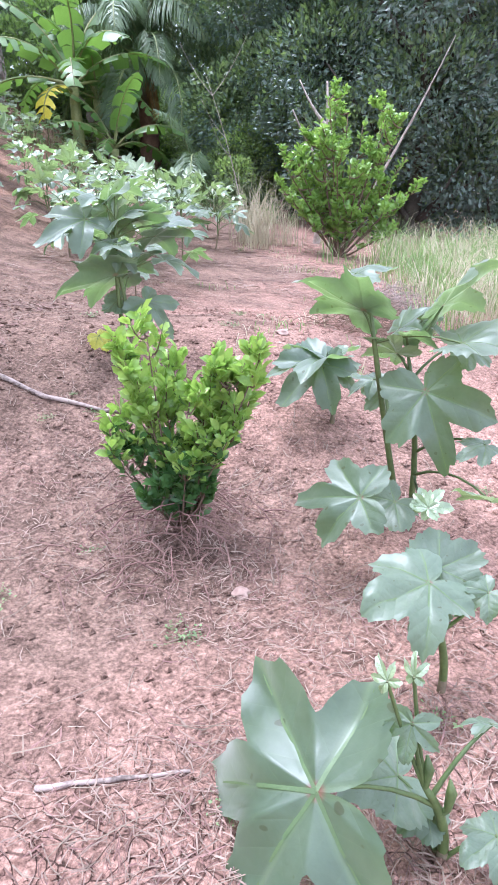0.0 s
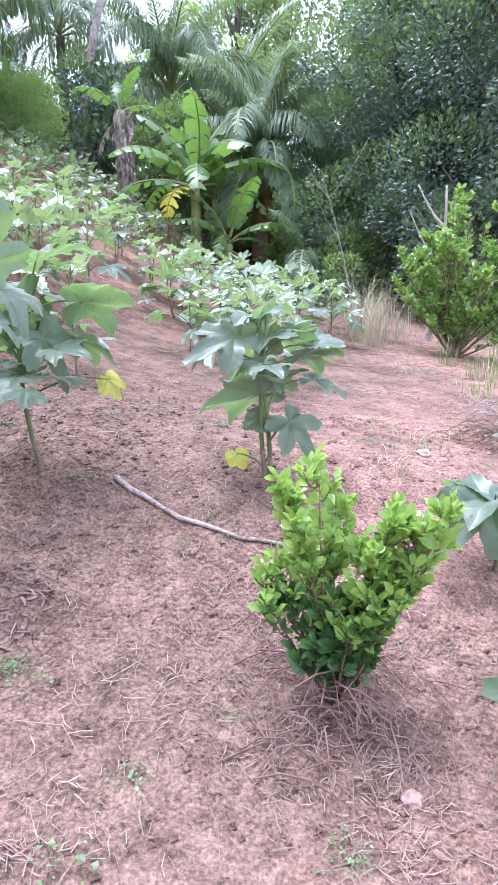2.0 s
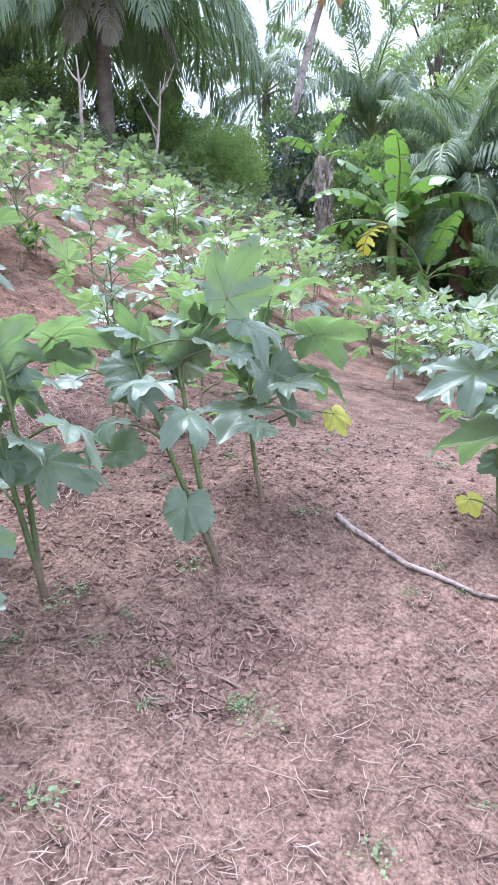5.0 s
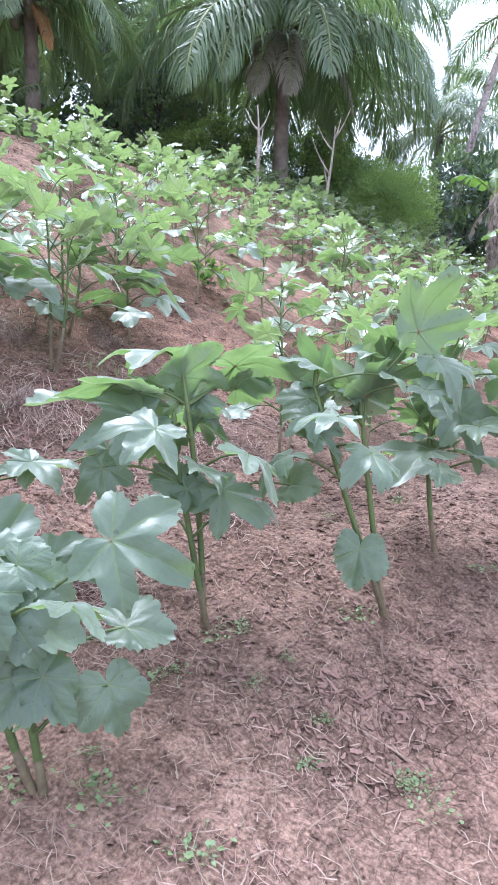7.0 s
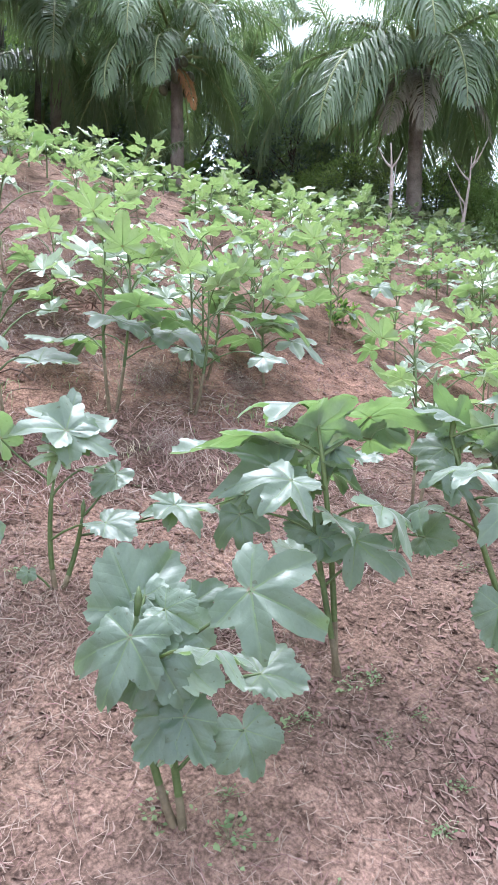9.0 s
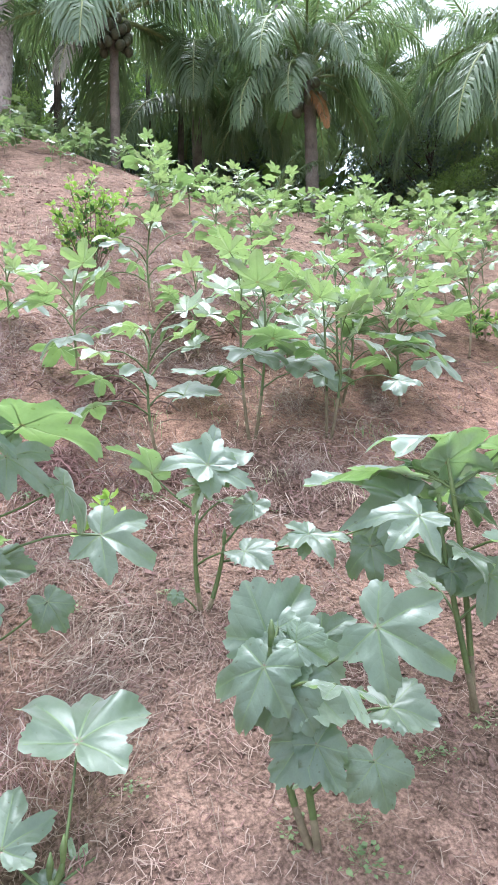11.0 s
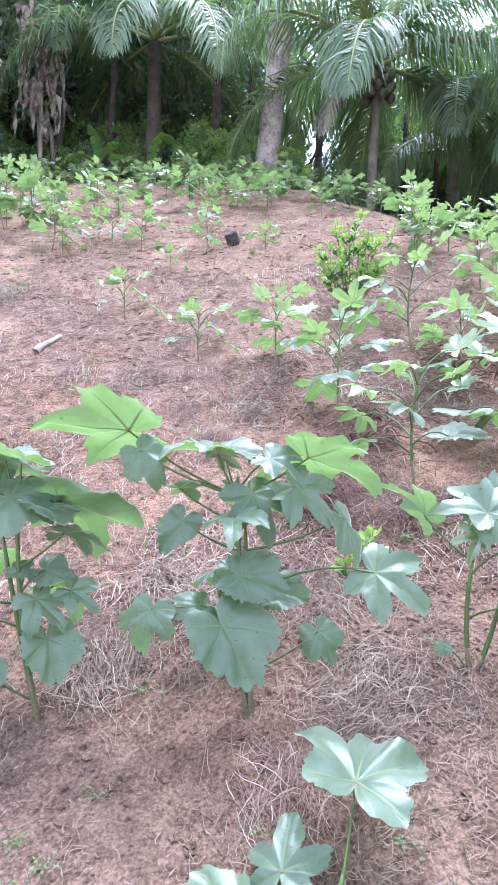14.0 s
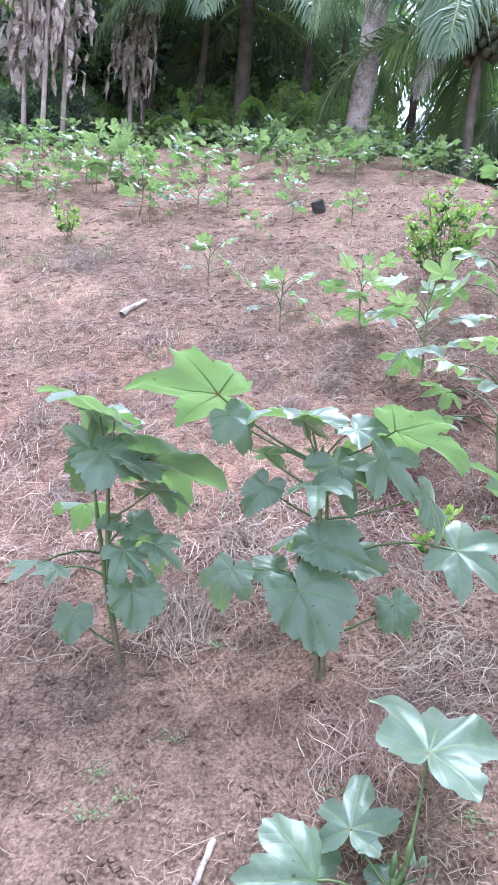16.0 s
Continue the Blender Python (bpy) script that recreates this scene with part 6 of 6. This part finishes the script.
lump("stone", "fist-sized pinkish stone half sunk in the soil", "stone", -0.03, 1.36, 0.026, STONE, 1, 0.55)
lump("stone", "pale flat stone beside the path", "stone", 0.06, 3.05, 0.04, STONE, 2, 0.4)
lump("tree_stump", "small charred black stump on the slope", "stump", -8.47, 0.15, 0.105, CHAR, 3, 1.1)


def brush_heap(x, y, size, count, seed, label, mat=TWIG, thick=1.0):
    rng = random.Random(seed)
    b = Build()
    for _ in range(count):
        a = rng.uniform(0, 6.28)
        p = Vector((rng.gauss(0, size * 0.4), rng.gauss(0, size * 0.4), 0))
        p.z = max(0.01, size * 0.5 * (1 - p.length / size) * rng.random()) + ground_at(x + p.x, y + p.y)
        d = Vector((math.cos(a), math.sin(a), rng.uniform(-0.25, 0.3))) * size * rng.uniform(0.3, 0.7)
        q = Vector((x + p.x, y + p.y, p.z))
        r = rng.uniform(0.003, 0.008) * thick
        b.tube(bend(q - d / 2, q + d / 2, (0, 0, rng.uniform(0, 0.06)), 4), [r, r, r * 0.8, r * 0.5], 4)
    tagged(new("brush_heap", b.mesh("brush_heap", [mat])), label, "brush", kind="stuff")


brush_heap(-5.0, 1.75, 0.45, 160, 1, "heap of dark dead twigs and uprooted weeds")
brush_heap(-4.2, 0.9, 0.4, 110, 2, "heap of dry brown weeds on a terrace edge", MULCH)
brush_heap(0.58, 3.65, 0.42, 230, 3, "heap of dry grey-brown twigs beside the path", TWIG, 0.42)
brush_heap(0.78, 4.35, 0.5, 260, 7, "heap of dry grey-brown twigs beside the path", BRANCH, 0.42)
brush_heap(-3.5, 0.48, 0.26, 260, 8, "dark heap of dead weeds under a ledge", MULCH, 0.5)
brush_heap(-3.3, 0.95, 0.22, 90, 9, "low heap of dark weeds on the ledge", MULCH, 0.6)
brush_heap(-6.76, -2.23, 0.35, 120, 10, "heap of grey dry weeds on the bare slope", BRANCH, 0.5)
brush_heap(-0.22, 1.58, 0.3, 150, 4, "tangle of dry stalks round the shrub's foot", MULCH, 0.35)


# ---- weeds ----
def weed(x, y, size, seed):
    rng = random.Random(seed)
    g = Build()
    g.v.append((0, 0, 0))
    for k in range(rng.randint(26, 44)):
        a = k * 2.4
        out = Vector((math.cos(a), math.sin(a), rng.uniform(0.1, 1.2))).normalized()
        side = out.cross(Vector((0, 0, 1))).normalized()
        s = 0.27 * size * rng.uniform(0.4, 1.0)
        p = Vector((rng.gauss(0, 0.4) * size, rng.gauss(0, 0.4) * size, 0.002 + rng.uniform(0, 0.3) * size))
        mid = p + out * s * 0.55
        o = len(g.v)
        wide = rng.uniform(0.22, 0.42)
        g.v += [tuple(p), tuple(mid - side * s * wide), tuple(mid + side * s * wide), tuple(p + out * s + Vector((0, 0, -s * 0.2))), tuple(p + side * 0.0012)]
        g.f += [(o, o + 2, o + 1), (o + 1, o + 2, o + 3), (0, o, o + 4)]
        g.i += [0, 0, 0]
    ob = new("weed", g.mesh("weed", [WEED]))
    ob.matrix_basis = spot(x, y)
    return tagged(ob, "small green weed sprouting from the bare soil", "weed", "weeds on the soil")


WEEDS = [
    (-0.65, 1.24, 0.06), (-1.02, 1.43, 0.07), (-0.70, 0.99, 0.08), (-0.18, 3.09, 0.06), (-0.64, 2.14, 0.05), (-0.48, 1.49, 0.04),
    (-1.08, 1.45, 0.05), (-1.08, 1.45, 0.07), (-1.69, 1.43, 0.07), (-1.27, 1.30, 0.05), (-1.48, 0.87, 0.09), (-1.26, 0.95, 0.08),
    (-1.45, 1.82, 0.08), (-1.71, 2.50, 0.07), (-1.22, 2.28, 0.07), (-1.50, 1.52, 0.05), (-1.50, 1.38, 0.05), (-0.15, 1.17, 0.05),
    (-0.18, 1.20, 0.05), (-0.23, 3.08, 0.06), (-2.65, 0.43, 0.06), (-1.88, 0.46, 0.06), (-3.38, 0.34, 0.1), (-3.20, 0.88, 0.08),
    (-2.00, -0.50, 0.06), (-1.92, -0.41, 0.05), (-3.19, 0.88, 0.1), (-3.28, -0.16, 0.06), (-1.60, 0.77, 0.08), (-1.66, 1.22, 0.07),
    (-1.68, 1.51, 0.07),
]
for k, (x, y, s) in enumerate(WEEDS):
    weed(x, y, s, k)
rng = random.Random(21)
for k in range(70):
    weed(rng.uniform(-4.5, 0.8), rng.uniform(-1.2, 5), rng.uniform(0.025, 0.06), 200 + k)


# ---- grass ----
def grass(name, label, tufts, blades, area, tall, mats, seed, droop=0.6):
    """Tufts of bent blades inside area (x0, x1, y0, y1)."""
    rng = random.Random(seed)
    b = Build()
    for _ in range(tufts):
        cx, cy = rng.uniform(area[0], area[1]), rng.uniform(area[2], area[3])
        if noise.noise((cx * 0.8, cy * 0.8, seed)) < rng.uniform(-0.3, 0.1):
            continue
        cx, cy = cx + rng.gauss(0, 0.2), cy + rng.gauss(0, 0.2)
        big = rng.uniform(0.4, 1.15)
        tone = rng.randrange(len(mats))
        for _ in range(int(blades * big)):
            x, y = cx + rng.gauss(0, 0.06 + 0.05 * tall), cy + rng.gauss(0, 0.06 + 0.05 * tall)
            a, n = rng.uniform(0, 6.28), tall * big * rng.uniform(0.4, 1.1)
            out = Vector((math.cos(a), math.sin(a), 0))
            p = Vector((x, y, ground_at(x, y) - 0.01))
            k = rng.uniform(0.15, 1.2) * droop
            pts = [p, p + Vector((0, 0, n * 0.45)) + out * n * 0.15 * k, p + Vector((0, 0, n * (0.8 - 0.1 * k))) + out * n * 0.5 * k, p + Vector((0, 0, n * (1 - 0.5 * k))) + out * n * 1.0 * k]
            w = rng.uniform(0.003, 0.007) * (0.7 + 0.5 * tall)
            b.strip(pts, (w, w, w * 0.7, w * 0.1), Vector((-out.y, out.x, 0)) + out * rng.uniform(-0.6, 0.6), tone if rng.random() < 0.75 else rng.randrange(len(mats)))
    tagged(new(name, b.mesh(name, mats, False)), label, "grass", kind="stuff")


grass("tall_grass", "tall pale dry grass tussocks beside the path", 110, 55, (1.35, 3.6, 6.2, 9.8), 0.65, [DRYGRASS, GRASS, GRASS], 1, 1.5)
grass("tall_grass", "tall dry grass at the end of the path", 40, 36, (-1.8, 0.6, 11.0, 14), 0.5, [GRASS, GRASS, DRYGRASS], 2, 1.0)
grass("dry_tussock", "tall pale dry grass leaning over the path's end", 9, 90, (-0.35, 0.15, 8.2, 9.4), 1.0, [DRYGRASS], 7, 0.7)
grass("green_grass", "low green grass beyond the okra beside the path", 260, 30, (1.0, 3.6, 3.4, 7.0), 0.32, [GRASS, GRASS, DRYGRASS], 3, 0.8)
grass("verge_grass", "tall pale green grass on the verge beside the okra", 150, 46, (0.95, 2.6, 3.6, 7.2), 0.5, [GRASS, DRYGRASS, GRASS], 11, 1.0)
grass("path_grass", "thin grass tufts on the path's edges", 60, 16, (-0.4, 1.0, 2.6, 9.5), 0.1, [GRASS, DRYGRASS], 4, 1.0)
grass("slope_grass", "thin green grass patches on the bare slope", 60, 40, (-8.6, -6.6, -4.4, -2.4), 0.16, [GRASS], 5, 1.0)
grass("slope_tufts", "thin weeds and dry stalks dotting the bare slope", 1000, 18, (-10, -3.0, -4.5, 2.5), 0.1, [WEED, DRYGRASS, MULCH], 8, 1.2)
grass("edge_grass", "rough grass along the foot of the trees", 150, 30, (-5, 2.5, 12.0, 15.0), 0.45, [GRASS, GRASS, DRYGRASS], 6, 1.0)


def dead_tree(label, x, y, height, seed, lean=(0, 0), forks=4, radius=0.05):
    rng = random.Random(seed)
    b = Build()
    way = bend((0, 0, -0.1), (lean[0], lean[1], height), (0.06, 0, 0), 9)
    b.tube(way, [radius * (1 - 0.1 * k) for k in range(9)], 7)
    for k in range(forks):
        q = way[rng.randint(3, 7)]
        a = rng.uniform(0, 6.28)
        n = height * rng.uniform(0.25, 0.5)
        b.tube(bend(q, q + Vector((math.cos(a) * n * 0.55, math.sin(a) * n * 0.4, n * 0.8)), (0, 0, -0.06), 6), [radius * 0.5 * (1 - 0.15 * c) for c in range(6)], 5)
    ob = new("dead_tree", b.mesh("dead_tree", [PALEWOOD]))
    ob.matrix_basis = spot(x, y)
    return tagged(ob, label, "tree")


dead_tree("bare forked dead sapling behind the shrub", 0.45, 9.2, 2.0, 1, (0.1, 0), 4, 0.06)
dead_tree("long leaning bare pole behind the shrub", 0.75, 9.6, 2.6, 2, (1.5, 0.2), 0, 0.03)
dead_tree("bare dead sapling at the path's end", -0.6, 10.5, 2.2, 3, (-0.6, 0.2), 4, 0.012)
dead_tree("upright bare dead stick at the field's edge", *polar(42.7, 12.5), 1.6, 4, (0.05, 0), 3, 0.05)
dead_tree("bare forked branches under the palm", *polar(37.0, 14), 1.7, 5, (0.3, 0), 5, 0.05)
dead_tree("bare leaning twig in the grass", 2.3, 7.0, 1.6, 6, (0.6, 0.1), 3, 0.02)
